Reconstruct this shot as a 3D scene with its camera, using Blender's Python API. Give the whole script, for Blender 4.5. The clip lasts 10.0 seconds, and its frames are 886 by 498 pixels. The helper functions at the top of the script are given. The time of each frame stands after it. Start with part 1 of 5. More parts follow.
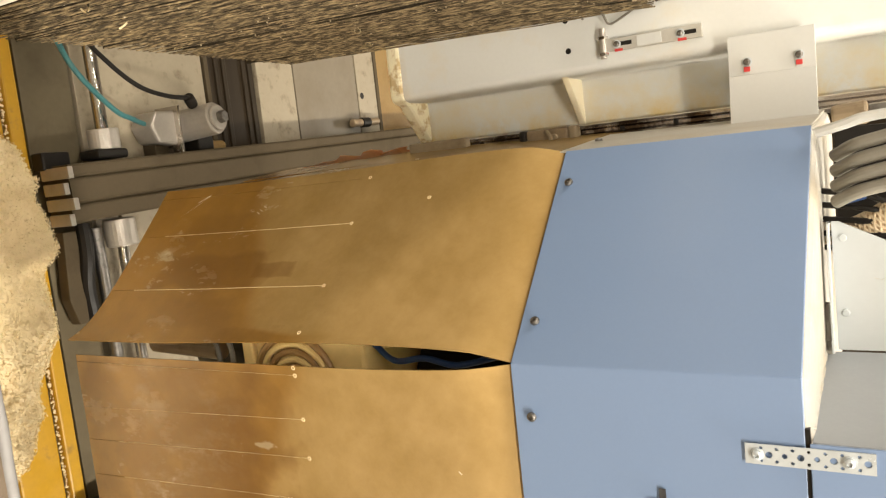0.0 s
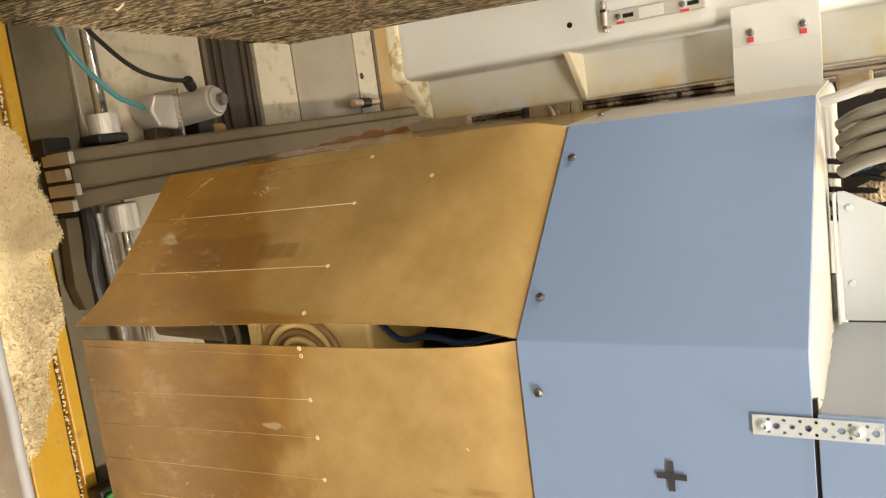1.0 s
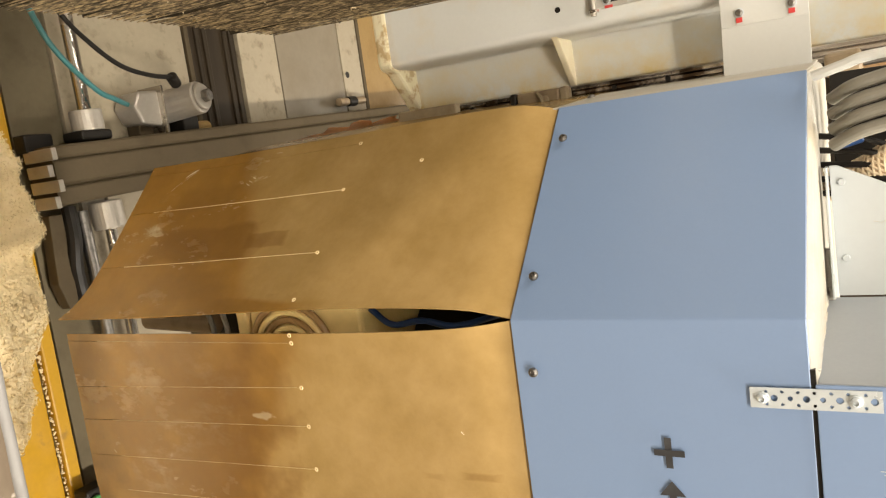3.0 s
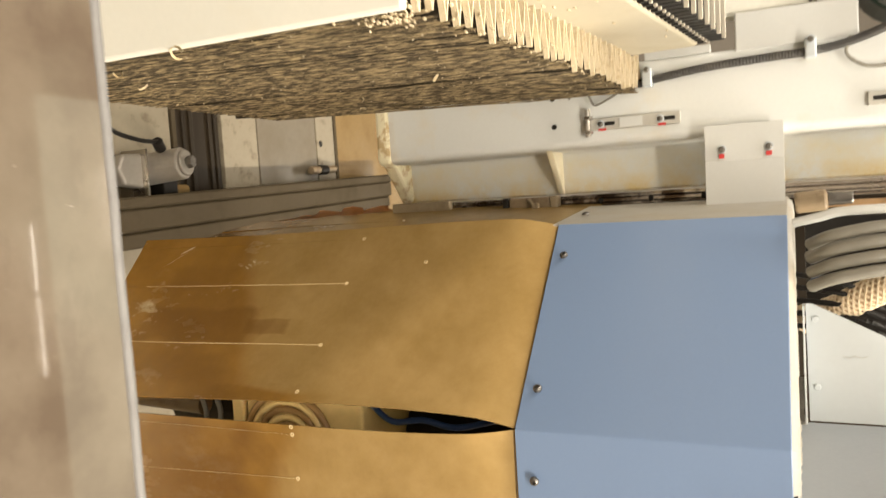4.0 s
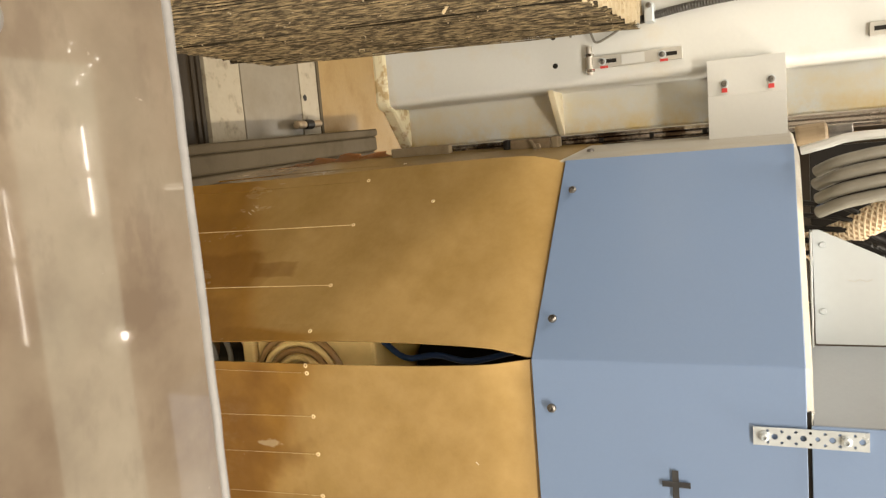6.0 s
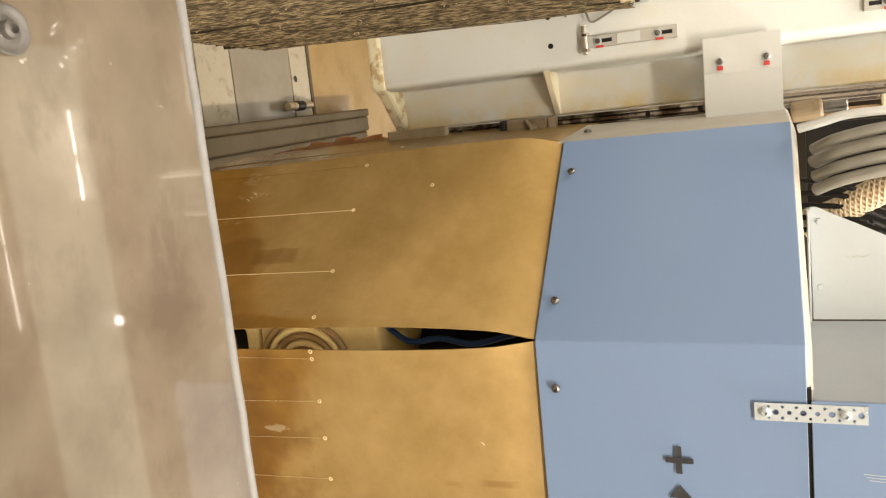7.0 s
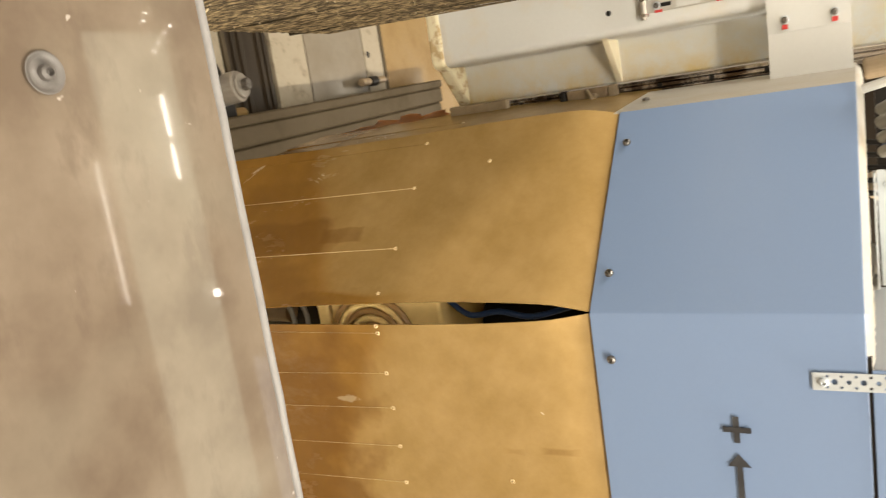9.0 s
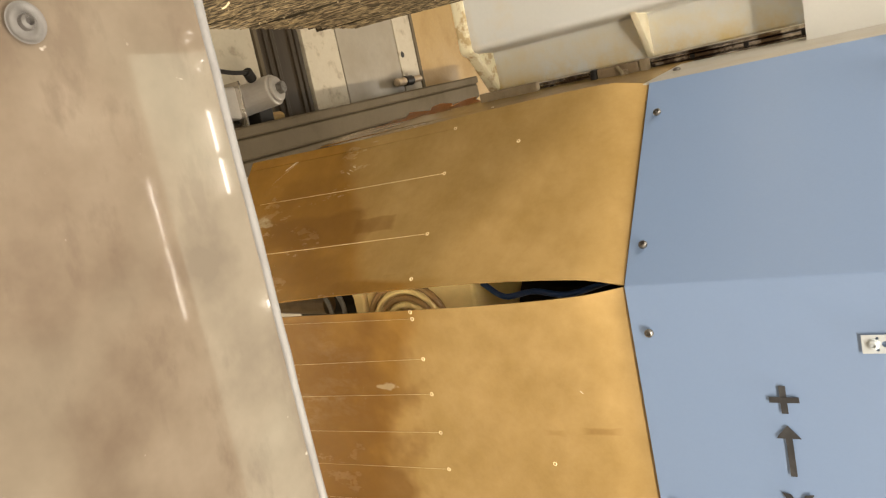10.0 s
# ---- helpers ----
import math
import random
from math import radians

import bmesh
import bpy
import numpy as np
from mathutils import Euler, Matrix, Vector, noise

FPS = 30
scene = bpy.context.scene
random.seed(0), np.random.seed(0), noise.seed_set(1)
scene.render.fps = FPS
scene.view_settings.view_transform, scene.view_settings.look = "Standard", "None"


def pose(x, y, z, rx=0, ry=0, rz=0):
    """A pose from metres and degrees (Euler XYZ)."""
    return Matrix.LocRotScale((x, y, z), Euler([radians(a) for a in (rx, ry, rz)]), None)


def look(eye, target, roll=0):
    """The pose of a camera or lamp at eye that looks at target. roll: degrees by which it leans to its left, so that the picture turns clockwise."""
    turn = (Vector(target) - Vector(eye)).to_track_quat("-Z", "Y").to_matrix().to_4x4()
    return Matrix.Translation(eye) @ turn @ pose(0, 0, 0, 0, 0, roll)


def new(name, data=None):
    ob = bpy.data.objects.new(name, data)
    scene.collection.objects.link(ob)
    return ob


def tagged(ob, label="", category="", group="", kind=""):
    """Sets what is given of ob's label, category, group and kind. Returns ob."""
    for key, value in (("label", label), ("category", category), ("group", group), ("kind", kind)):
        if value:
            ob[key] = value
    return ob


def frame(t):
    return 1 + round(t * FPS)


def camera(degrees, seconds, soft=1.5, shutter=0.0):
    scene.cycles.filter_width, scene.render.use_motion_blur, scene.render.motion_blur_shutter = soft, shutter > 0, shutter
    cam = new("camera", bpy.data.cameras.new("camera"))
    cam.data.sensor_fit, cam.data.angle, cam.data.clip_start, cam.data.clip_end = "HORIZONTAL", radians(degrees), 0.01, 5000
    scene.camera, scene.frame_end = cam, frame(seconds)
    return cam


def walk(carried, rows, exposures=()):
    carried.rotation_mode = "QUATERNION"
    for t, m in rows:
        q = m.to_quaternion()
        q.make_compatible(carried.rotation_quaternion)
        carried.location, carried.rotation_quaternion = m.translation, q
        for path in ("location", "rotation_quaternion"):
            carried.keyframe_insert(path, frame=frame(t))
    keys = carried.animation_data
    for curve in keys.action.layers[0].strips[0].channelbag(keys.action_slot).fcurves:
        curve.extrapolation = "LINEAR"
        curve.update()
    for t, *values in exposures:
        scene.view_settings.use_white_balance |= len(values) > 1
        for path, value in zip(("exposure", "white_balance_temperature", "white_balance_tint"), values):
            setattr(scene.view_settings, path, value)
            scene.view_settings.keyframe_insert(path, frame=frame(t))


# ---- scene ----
cam = camera(60.77, 10.0, soft=1.2, shutter=0.5)
PATH = [
    (0.0, (-0.2447, -0.7935, 0.4137), (-0.1306, 0.0701, -0.0773), 87.50),
    (0.5, (-0.2465, -0.7951, 0.4073), (-0.1193, 0.0643, -0.0879), 87.66),
    (1.0, (-0.2410, -0.7920, 0.4109), (-0.1019, 0.0655, -0.0845), 87.30),
    (1.5, (-0.2369, -0.7859, 0.4125), (-0.0890, 0.0680, -0.0866), 86.78),
    (2.0, (-0.2341, -0.7871, 0.4111), (-0.0715, 0.0700, -0.0778), 87.23),
    (3.3, (-0.2062, -0.7960, 0.3966), (-0.0788, 0.0733, -0.0809), 86.27),
    (3.5, (-0.2318, -0.8078, 0.3998), (-0.1015, 0.0636, -0.0731), 86.90),
    (4.0, (-0.2943, -0.8777, 0.3413), (-0.2252, 0.0354, -0.0605), 88.09),
    (4.5, (-0.2933, -0.8981, 0.3178), (-0.2434, 0.0303, -0.0504), 87.97),
    (5.0, (-0.2793, -0.8942, 0.3161), (-0.2211, 0.0324, -0.0554), 87.73),
    (5.5, (-0.2615, -0.8916, 0.3121), (-0.1698, 0.0310, -0.0626), 87.86),
    (6.0, (-0.2617, -0.9033, 0.2968), (-0.1408, 0.0159, -0.0780), 88.12),
    (7.5, (-0.2897, -0.9188, 0.2860), (-0.1192, -0.0041, -0.0804), 87.19),
    (8.0, (-0.3074, -0.9326, 0.2961), (-0.1120, -0.0267, -0.0796), 87.05),
    (8.5, (-0.3191, -0.9435, 0.2957), (-0.1068, -0.0431, -0.0839), 87.12),
    (9.0, (-0.2896, -0.9185, 0.3380), (-0.1065, -0.0559, -0.1335), 86.94),
    (9.5, (-0.2568, -0.9034, 0.3576), (-0.0958, -0.0727, -0.1754), 85.08),
    (10.0, (-0.2502, -0.9041, 0.3547), (-0.0855, -0.0711, -0.1735), 83.99),
]
walk(cam, [(t, look(eye, target, roll)) for t, eye, target, roll in PATH],
     [(0.0, -0.2), (2.0, -0.2), (3.5, -0.24), (4.0, -0.30), (4.5, -0.64), (5.0, -0.68), (5.5, -0.48), (6.0, -0.3), (8.5, -0.22), (10.0, -0.12)])

# ---- light ----
world = bpy.data.worlds.new("hall_air")
world.use_nodes = True
world.node_tree.nodes["Background"].inputs[0].default_value = (1.0, 0.86, 0.68, 1)
world.node_tree.nodes["Background"].inputs[1].default_value = 0.07
scene.world = world
scene.view_settings.exposure = 0.0


def area_lamp(name, eye, target, sx, sy, watts, colour):
    d = bpy.data.lights.new(name, "AREA")
    d.shape, d.size, d.size_y, d.energy, d.color = "RECTANGLE", sx, sy, watts, colour
    ob = new(name, d)
    ob.matrix_world = look(eye, target)
    return ob


LAMP = (1.0, 0.915, 0.785)
# Unseen hall lamps; front-left, overhead and far ones are added to brighten.
UNSEEN_LAMPS = [(1.0, -2.5, 250), (-1.5, -2.6, 96), (-0.15, -0.05, 85), (0.4, 7.6, 270)]
for tx, ty, watts in UNSEEN_LAMPS:
    area_lamp("unseen_lamp", (tx, ty, 2.50), (tx, ty, 0), 2.2, 0.16, watts, LAMP)
# Unseen lamp, added high on the right to brighten the column recess.
area_lamp("unseen_lamp", (3.2, -0.25, 4.2), (-0.35, 0.70, 0.0), 1.8, 0.3, 580, LAMP)
# a lamp beyond the bellows, whose edge shades the lower curtain
area_lamp("unseen_lamp", (-2.75, -0.3, 2.62), (0.0, -0.1, -0.1), 2.2, 0.16, 84, LAMP)


# ---- materials ----
def shader(name):
    m = bpy.data.materials.new(name)
    m.use_nodes = True
    nt = m.node_tree
    return m, nt, nt.nodes["Principled BSDF"]


def node(nt, kind, **sets):
    n = nt.nodes.new(kind)
    for k, v in sets.items():
        n.inputs[k.replace("_", " ")].default_value = v
    return n


def ramp(nt, src, stops):
    n = nt.nodes.new("ShaderNodeValToRGB")
    e = n.color_ramp.elements
    while len(e) < len(stops):
        e.new(0.5)
    for el, (p, c) in zip(e, stops):
        el.position, el.color = p, (*c, 1) if len(c) == 3 else c
    nt.links.new(src, n.inputs[0])
    return n


def grey(v):
    return (v, v, v)


def coords(nt, stretch=(1, 1, 1)):
    tc = nt.nodes.new("ShaderNodeTexCoord")
    mp = nt.nodes.new("ShaderNodeMapping")
    mp.inputs["Scale"].default_value = stretch
    nt.links.new(tc.outputs["Object"], mp.inputs[0])
    return mp.outputs[0]


def mixed(nt, fac, a, b):
    n = nt.nodes.new("ShaderNodeMix")
    n.data_type = "RGBA"
    for sock, v in ((n.inputs[0], fac), (n.inputs[6], a), (n.inputs[7], b)):
        if isinstance(v, (int, float)):
            sock.default_value = v
        elif isinstance(v, tuple):
            sock.default_value = (*v, 1)
        else:
            nt.links.new(v, sock)
    return n.outputs[2]


def surface(name, base, dirt, rough=0.5, metal=0.0, amount=0.35, coarse=6.0, fine=90.0, bump=0.15, stretch=(1, 1, 1), lo=0.5, hi=0.72, rough_vary=0.12, spec=0.5, grain=0.06, bands=()):
    """Base colour with broad and fine variation, stains of a second colour, and a fine relief."""
    m, nt, p = shader(name)
    co = coords(nt, stretch)
    big = node(nt, "ShaderNodeTexNoise", Scale=coarse, Detail=6.0, Roughness=0.6)
    small = node(nt, "ShaderNodeTexNoise", Scale=fine, Detail=4.0, Roughness=0.6)
    for n in (big, small):
        nt.links.new(co, n.inputs["Vector"])
    tone = ramp(nt, small.outputs["Fac"], [(0.25, tuple(c * (1 - grain) for c in base)), (0.75, tuple(min(1, c * (1 + grain * 0.7)) for c in base))])
    mask = ramp(nt, big.outputs["Fac"], [(lo, grey(0)), (hi, grey(amount))])
    col = mixed(nt, mask.outputs[0], tone.outputs[0], dirt)
    for axis, start, stop, colour, force in bands:
        sep = nt.nodes.new("ShaderNodeSeparateXYZ")
        nt.links.new(co, sep.inputs[0])
        rng = nt.nodes.new("ShaderNodeMapRange")
        rng.inputs["From Min"].default_value, rng.inputs["From Max"].default_value = start, stop
        nt.links.new(sep.outputs[axis], rng.inputs["Value"])
        k = nt.nodes.new("ShaderNodeMath")
        k.operation = "MULTIPLY"
        nt.links.new(rng.outputs[0], k.inputs[0])
        blot = node(nt, "ShaderNodeTexNoise", Scale=coarse * 3, Detail=7.0, Roughness=0.7)
        nt.links.new(co, blot.inputs["Vector"])
        nt.links.new(ramp(nt, blot.outputs["Fac"], [(0.36, grey(0)), (0.72, grey(force))]).outputs[0], k.inputs[1])
        col = mixed(nt, k.outputs[0], col, colour)
    nt.links.new(col, p.inputs["Base Color"])
    rr = ramp(nt, big.outputs["Fac"], [(0.3, grey(max(0.03, rough - rough_vary))), (0.7, grey(min(1, rough + rough_vary)))])
    nt.links.new(rr.outputs[0], p.inputs["Roughness"])
    p.inputs["Metallic"].default_value = metal
    p.inputs["Specular IOR Level"].default_value = spec
    b = node(nt, "ShaderNodeBump", Strength=bump, Distance=0.002)
    nt.links.new(small.outputs["Fac"], b.inputs["Height"])
    nt.links.new(b.outputs[0], p.inputs["Normal"])
    return m


M_BLUE = surface("blue_grey_paint", (0.186, 0.262, 0.412), (0.178, 0.244, 0.382), rough=0.40, amount=0.5, coarse=4, fine=260, bump=0.03, grain=0.015)
M_BLUE_DARK = surface("grey_paint", (0.30, 0.32, 0.34), (0.25, 0.27, 0.28), rough=0.45, amount=0.4, fine=200, bump=0.03, grain=0.03)
M_WHITE = surface("white_paint", (0.575, 0.575, 0.545), (0.60, 0.55, 0.44), rough=0.40, amount=0.25, coarse=5, fine=180, bump=0.04, lo=0.55, hi=0.75, grain=0.02)
M_BRACKET = surface("white_sheet_metal", (0.50, 0.53, 0.54), (0.44, 0.46, 0.46), rough=0.38, amount=0.2, coarse=7, bump=0.03, grain=0.02)
M_COLUMN = surface("machine_white", (0.66, 0.665, 0.635), (0.66, 0.54, 0.33), rough=0.5, amount=0.5, coarse=6, fine=160, bump=0.05, lo=0.56, hi=0.74, grain=0.02, bands=(("X", -0.368, -0.340, (0.68, 0.585, 0.38), 0.75), ("X", -0.318, -0.286, (0.64, 0.49, 0.22), 1.1), ("Z", -0.325, -0.37, (0.52, 0.36, 0.12), 1.7)))
M_END = surface("stained_cast_end", (0.80, 0.73, 0.51), (0.42, 0.25, 0.07), rough=0.5, amount=0.7, coarse=42, fine=140, bump=0.10, lo=0.49, hi=0.60, grain=0.03)
M_CREAM = surface("cream_paint", (0.80, 0.72, 0.52), (0.58, 0.40, 0.18), rough=0.45, amount=0.6, coarse=14, fine=140, bump=0.05, lo=0.54, hi=0.72, grain=0.03)
M_SIDE = surface("dusty_side_paint", (0.40, 0.375, 0.325), (0.42, 0.35, 0.24), rough=0.6, amount=0.5, coarse=12, fine=220, bump=0.15)
M_TOP = surface("dusty_cream_top", (0.45, 0.43, 0.38), (0.52, 0.41, 0.24), rough=0.7, amount=0.6, coarse=12, fine=220, bump=0.3)


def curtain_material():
    """Tan rubber: blotchy, paler above the slits by dust and painted sheen, scuffed white near the hem."""
    m, nt, p = shader("tan_rubber_sheet")
    co = coords(nt)
    blot = node(nt, "ShaderNodeTexNoise", Scale=5.0, Detail=2.0, Roughness=0.5)
    fine = node(nt, "ShaderNodeTexNoise", Scale=150.0, Detail=4.0)
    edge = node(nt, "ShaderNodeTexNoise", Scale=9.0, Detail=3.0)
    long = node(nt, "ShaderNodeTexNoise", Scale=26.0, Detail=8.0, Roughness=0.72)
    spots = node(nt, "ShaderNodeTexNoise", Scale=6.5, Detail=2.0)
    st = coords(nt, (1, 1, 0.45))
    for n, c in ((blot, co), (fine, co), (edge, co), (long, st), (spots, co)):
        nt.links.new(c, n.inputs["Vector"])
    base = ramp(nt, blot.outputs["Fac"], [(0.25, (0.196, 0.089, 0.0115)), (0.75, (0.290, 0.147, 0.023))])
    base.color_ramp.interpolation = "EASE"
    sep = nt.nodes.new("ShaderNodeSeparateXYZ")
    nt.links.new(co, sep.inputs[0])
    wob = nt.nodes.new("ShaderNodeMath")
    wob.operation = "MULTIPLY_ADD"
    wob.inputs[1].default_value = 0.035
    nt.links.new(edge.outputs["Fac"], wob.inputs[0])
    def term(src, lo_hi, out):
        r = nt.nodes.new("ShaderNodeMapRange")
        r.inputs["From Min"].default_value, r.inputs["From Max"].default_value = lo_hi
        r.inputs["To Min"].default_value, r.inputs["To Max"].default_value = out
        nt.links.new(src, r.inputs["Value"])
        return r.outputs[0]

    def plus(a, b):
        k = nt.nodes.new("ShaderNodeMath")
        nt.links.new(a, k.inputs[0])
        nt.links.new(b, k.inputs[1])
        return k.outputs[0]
    # Slants the lower edge of the painted sheen differently on each sheet.
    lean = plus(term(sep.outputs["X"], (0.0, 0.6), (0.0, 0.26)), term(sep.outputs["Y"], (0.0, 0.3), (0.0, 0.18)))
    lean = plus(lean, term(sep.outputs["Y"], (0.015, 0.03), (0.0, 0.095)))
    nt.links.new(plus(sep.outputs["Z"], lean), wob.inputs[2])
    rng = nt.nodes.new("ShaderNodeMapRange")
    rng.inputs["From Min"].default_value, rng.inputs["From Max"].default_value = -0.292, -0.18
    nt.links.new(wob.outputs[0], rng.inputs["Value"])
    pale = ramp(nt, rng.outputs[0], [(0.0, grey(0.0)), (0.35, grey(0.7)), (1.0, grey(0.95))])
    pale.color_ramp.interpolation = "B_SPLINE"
    # Pale tones of the dust and of the sheen painted in near the hood.
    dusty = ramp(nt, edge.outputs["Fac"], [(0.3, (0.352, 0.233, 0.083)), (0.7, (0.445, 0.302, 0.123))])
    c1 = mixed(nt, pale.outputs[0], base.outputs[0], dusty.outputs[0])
    low = nt.nodes.new("ShaderNodeMapRange")
    low.inputs["From Min"].default_value, low.inputs["From Max"].default_value = -0.40, -0.60
    nt.links.new(sep.outputs["Z"], low.inputs["Value"])
    s1 = ramp(nt, long.outputs["Fac"], [(0.55, grey(0)), (0.66, grey(1))])
    s2 = ramp(nt, spots.outputs["Fac"], [(0.50, grey(0)), (0.62, grey(1))])
    k1 = nt.nodes.new("ShaderNodeMath")
    k1.operation = "MULTIPLY"
    nt.links.new(s1.outputs[0], k1.inputs[0])
    nt.links.new(s2.outputs[0], k1.inputs[1])
    k2 = nt.nodes.new("ShaderNodeMath")
    k2.operation = "MULTIPLY"
    nt.links.new(k1.outputs[0], k2.inputs[0])
    nt.links.new(low.outputs[0], k2.inputs[1])
    scuff = nt.nodes.new("ShaderNodeMath")
    scuff.operation = "MULTIPLY"
    scuff.inputs[1].default_value = 0.22
    nt.links.new(k2.outputs[0], scuff.inputs[0])
    col = c1

    def times(a, v):
        k = nt.nodes.new("ShaderNodeMath")
        k.operation = "MULTIPLY"
        k.inputs[1].default_value = v
        nt.links.new(a, k.inputs[0])
        return k.outputs[0]

    def spot(centre, radii, lo, hi, wob_amt=0.9, grain=None):
        mp = nt.nodes.new("ShaderNodeMapping")
        mp.vector_type = "TEXTURE"
        mp.inputs["Location"].default_value, mp.inputs["Scale"].default_value = centre, radii
        nt.links.new(co, mp.inputs[0])
        ln = nt.nodes.new("ShaderNodeVectorMath")
        ln.operation = "LENGTH"
        nt.links.new(mp.outputs[0], ln.inputs[0])
        ad = nt.nodes.new("ShaderNodeMath")
        ad.operation = "MULTIPLY_ADD"
        ad.inputs[1].default_value = wob_amt
        nt.links.new((grain or long).outputs["Fac"], ad.inputs[0])
        nt.links.new(ln.outputs["Value"], ad.inputs[2])
        return ramp(nt, times(ad.outputs[0], 0.5), [(lo * 0.5, grey(1)), (hi * 0.5, grey(0))]).outputs[0]

    rough_edge = node(nt, "ShaderNodeTexNoise", Scale=16.0, Detail=3.0)
    nt.links.new(co, rough_edge.inputs["Vector"])

    def slab(centre, half, soft):
        mp = nt.nodes.new("ShaderNodeMapping")
        mp.vector_type = "TEXTURE"
        mp.inputs["Location"].default_value, mp.inputs["Scale"].default_value = centre, half
        nt.links.new(co, mp.inputs[0])
        ab = nt.nodes.new("ShaderNodeVectorMath")
        ab.operation = "ABSOLUTE"
        nt.links.new(mp.outputs[0], ab.inputs[0])
        sp = nt.nodes.new("ShaderNodeSeparateXYZ")
        nt.links.new(ab.outputs[0], sp.inputs[0])
        out = sp.outputs["X"]
        for nm in ("Y", "Z"):
            k = nt.nodes.new("ShaderNodeMath")
            k.operation = "MAXIMUM"
            nt.links.new(out, k.inputs[0])
            nt.links.new(sp.outputs[nm], k.inputs[1])
            out = k.outputs[0]
        ad = nt.nodes.new("ShaderNodeMath")
        ad.operation = "MULTIPLY_ADD"
        ad.inputs[1].default_value = 1.0
        nt.links.new(rough_edge.outputs["Fac"], ad.inputs[0])
        nt.links.new(out, ad.inputs[2])
        return ramp(nt, times(ad.outputs[0], 0.5), [(0.74 - soft * 0.5, grey(1)), (0.76, grey(0))]).outputs[0]
    # Painted-in shade of parts behind and of the lower front; a few stains.
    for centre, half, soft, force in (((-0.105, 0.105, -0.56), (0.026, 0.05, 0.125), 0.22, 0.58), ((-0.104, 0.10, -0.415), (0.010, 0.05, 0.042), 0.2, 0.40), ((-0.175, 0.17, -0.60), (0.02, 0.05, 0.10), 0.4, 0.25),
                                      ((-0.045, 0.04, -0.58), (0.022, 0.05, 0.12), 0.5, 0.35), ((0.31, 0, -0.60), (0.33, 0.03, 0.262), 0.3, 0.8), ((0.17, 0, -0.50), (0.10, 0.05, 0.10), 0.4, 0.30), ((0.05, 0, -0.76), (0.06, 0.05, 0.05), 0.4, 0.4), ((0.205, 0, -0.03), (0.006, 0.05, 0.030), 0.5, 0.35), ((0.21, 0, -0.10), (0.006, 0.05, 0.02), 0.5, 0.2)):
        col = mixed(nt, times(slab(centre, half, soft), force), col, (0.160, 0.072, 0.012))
    smear = node(nt, "ShaderNodeTexNoise", Scale=38.0, Detail=9.0, Roughness=0.75)
    nt.links.new(coords(nt, (1, 1, 0.5)), smear.inputs["Vector"])
    flecks = ramp(nt, smear.outputs["Fac"], [(0.48, grey(0)), (0.66, grey(1))]).outputs[0]
    for centre, radii, force in (((-0.190, 0.193, -0.705), (0.018, 0.02, 0.05), 0.8), ((-0.12, 0.12, -0.73), (0.03, 0.03, 0.06), 0.55),
                                 ((0.105, 0, -0.655), (0.065, 0.05, 0.080), 0.85), ((0.035, 0, -0.665), (0.025, 0.05, 0.110), 0.75),
                                 ((0.20, 0, -0.60), (0.05, 0.05, 0.08), 0.6), ((0.26, 0, -0.66), (0.06, 0.05, 0.08), 0.7), ((0.17, 0, -0.56), (0.010, 0.05, 0.12), 0.7), ((0.006, 0, -0.70), (0.02, 0.03, 0.08), 0.6),
                                 ((0.13, 0, -0.49), (0.16, 0.05, 0.10), 0.22)):
        k = nt.nodes.new("ShaderNodeMath")
        k.operation = "MULTIPLY"
        nt.links.new(times(spot(centre, radii, 0.55, 1.25, 0.6), force * 0.42), k.inputs[0])
        nt.links.new(flecks, k.inputs[1])
        col = mixed(nt, k.outputs[0], col, (0.60, 0.50, 0.35))
    for centre, radii, force in (((0.146, 0, -0.386), (0.010, 0.05, 0.036), 0.5), ((-0.138, 0.140, -0.698), (0.026, 0.026, 0.055), 0.75), ((-0.128, 0.130, -0.735), (0.016, 0.016, 0.045), 0.6)):
        col = mixed(nt, times(spot(centre, radii, 1.72, 1.86, 2.4, smear), force), col, (0.50, 0.41, 0.26))
    mott = node(nt, "ShaderNodeTexNoise", Scale=34.0, Detail=8.0, Roughness=0.7)
    nt.links.new(co, mott.inputs["Vector"])
    dim = nt.nodes.new("ShaderNodeMix")
    dim.data_type, dim.blend_type = "RGBA", "MULTIPLY"
    dim.inputs[0].default_value = 1.0
    nt.links.new(mixed(nt, scuff.outputs[0], col, (0.72, 0.60, 0.42)), dim.inputs[6])
    nt.links.new(ramp(nt, mott.outputs["Fac"], [(0.28, (0.84, 0.82, 0.78)), (0.72, (1.0, 1.0, 1.0))]).outputs[0], dim.inputs[7])
    nt.links.new(dim.outputs[2], p.inputs["Base Color"])
    rr = nt.nodes.new("ShaderNodeMath")
    rr.operation = "MULTIPLY_ADD"
    rr.inputs[1].default_value = 0.5
    nt.links.new(scuff.outputs[0], rr.inputs[0])
    rr.inputs[2].default_value = 0.27
    nt.links.new(rr.outputs[0], p.inputs["Roughness"])
    return m


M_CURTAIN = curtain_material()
# Cream paint, its ochre put in for light coming through the tan curtain.
M_SPINDLE = surface("cream_paint_tan_glow", (0.84, 0.62, 0.25), (0.66, 0.44, 0.15), rough=0.45, amount=0.4, coarse=14)
M_COIL = surface("brown_hose", (0.34, 0.20, 0.07), (0.22, 0.12, 0.04), rough=0.5, amount=0.5, coarse=40)
M_SCRATCH = surface("scraped_rubber", (0.64, 0.53, 0.36), (0.45, 0.33, 0.18), rough=0.7, amount=0.6, coarse=90)
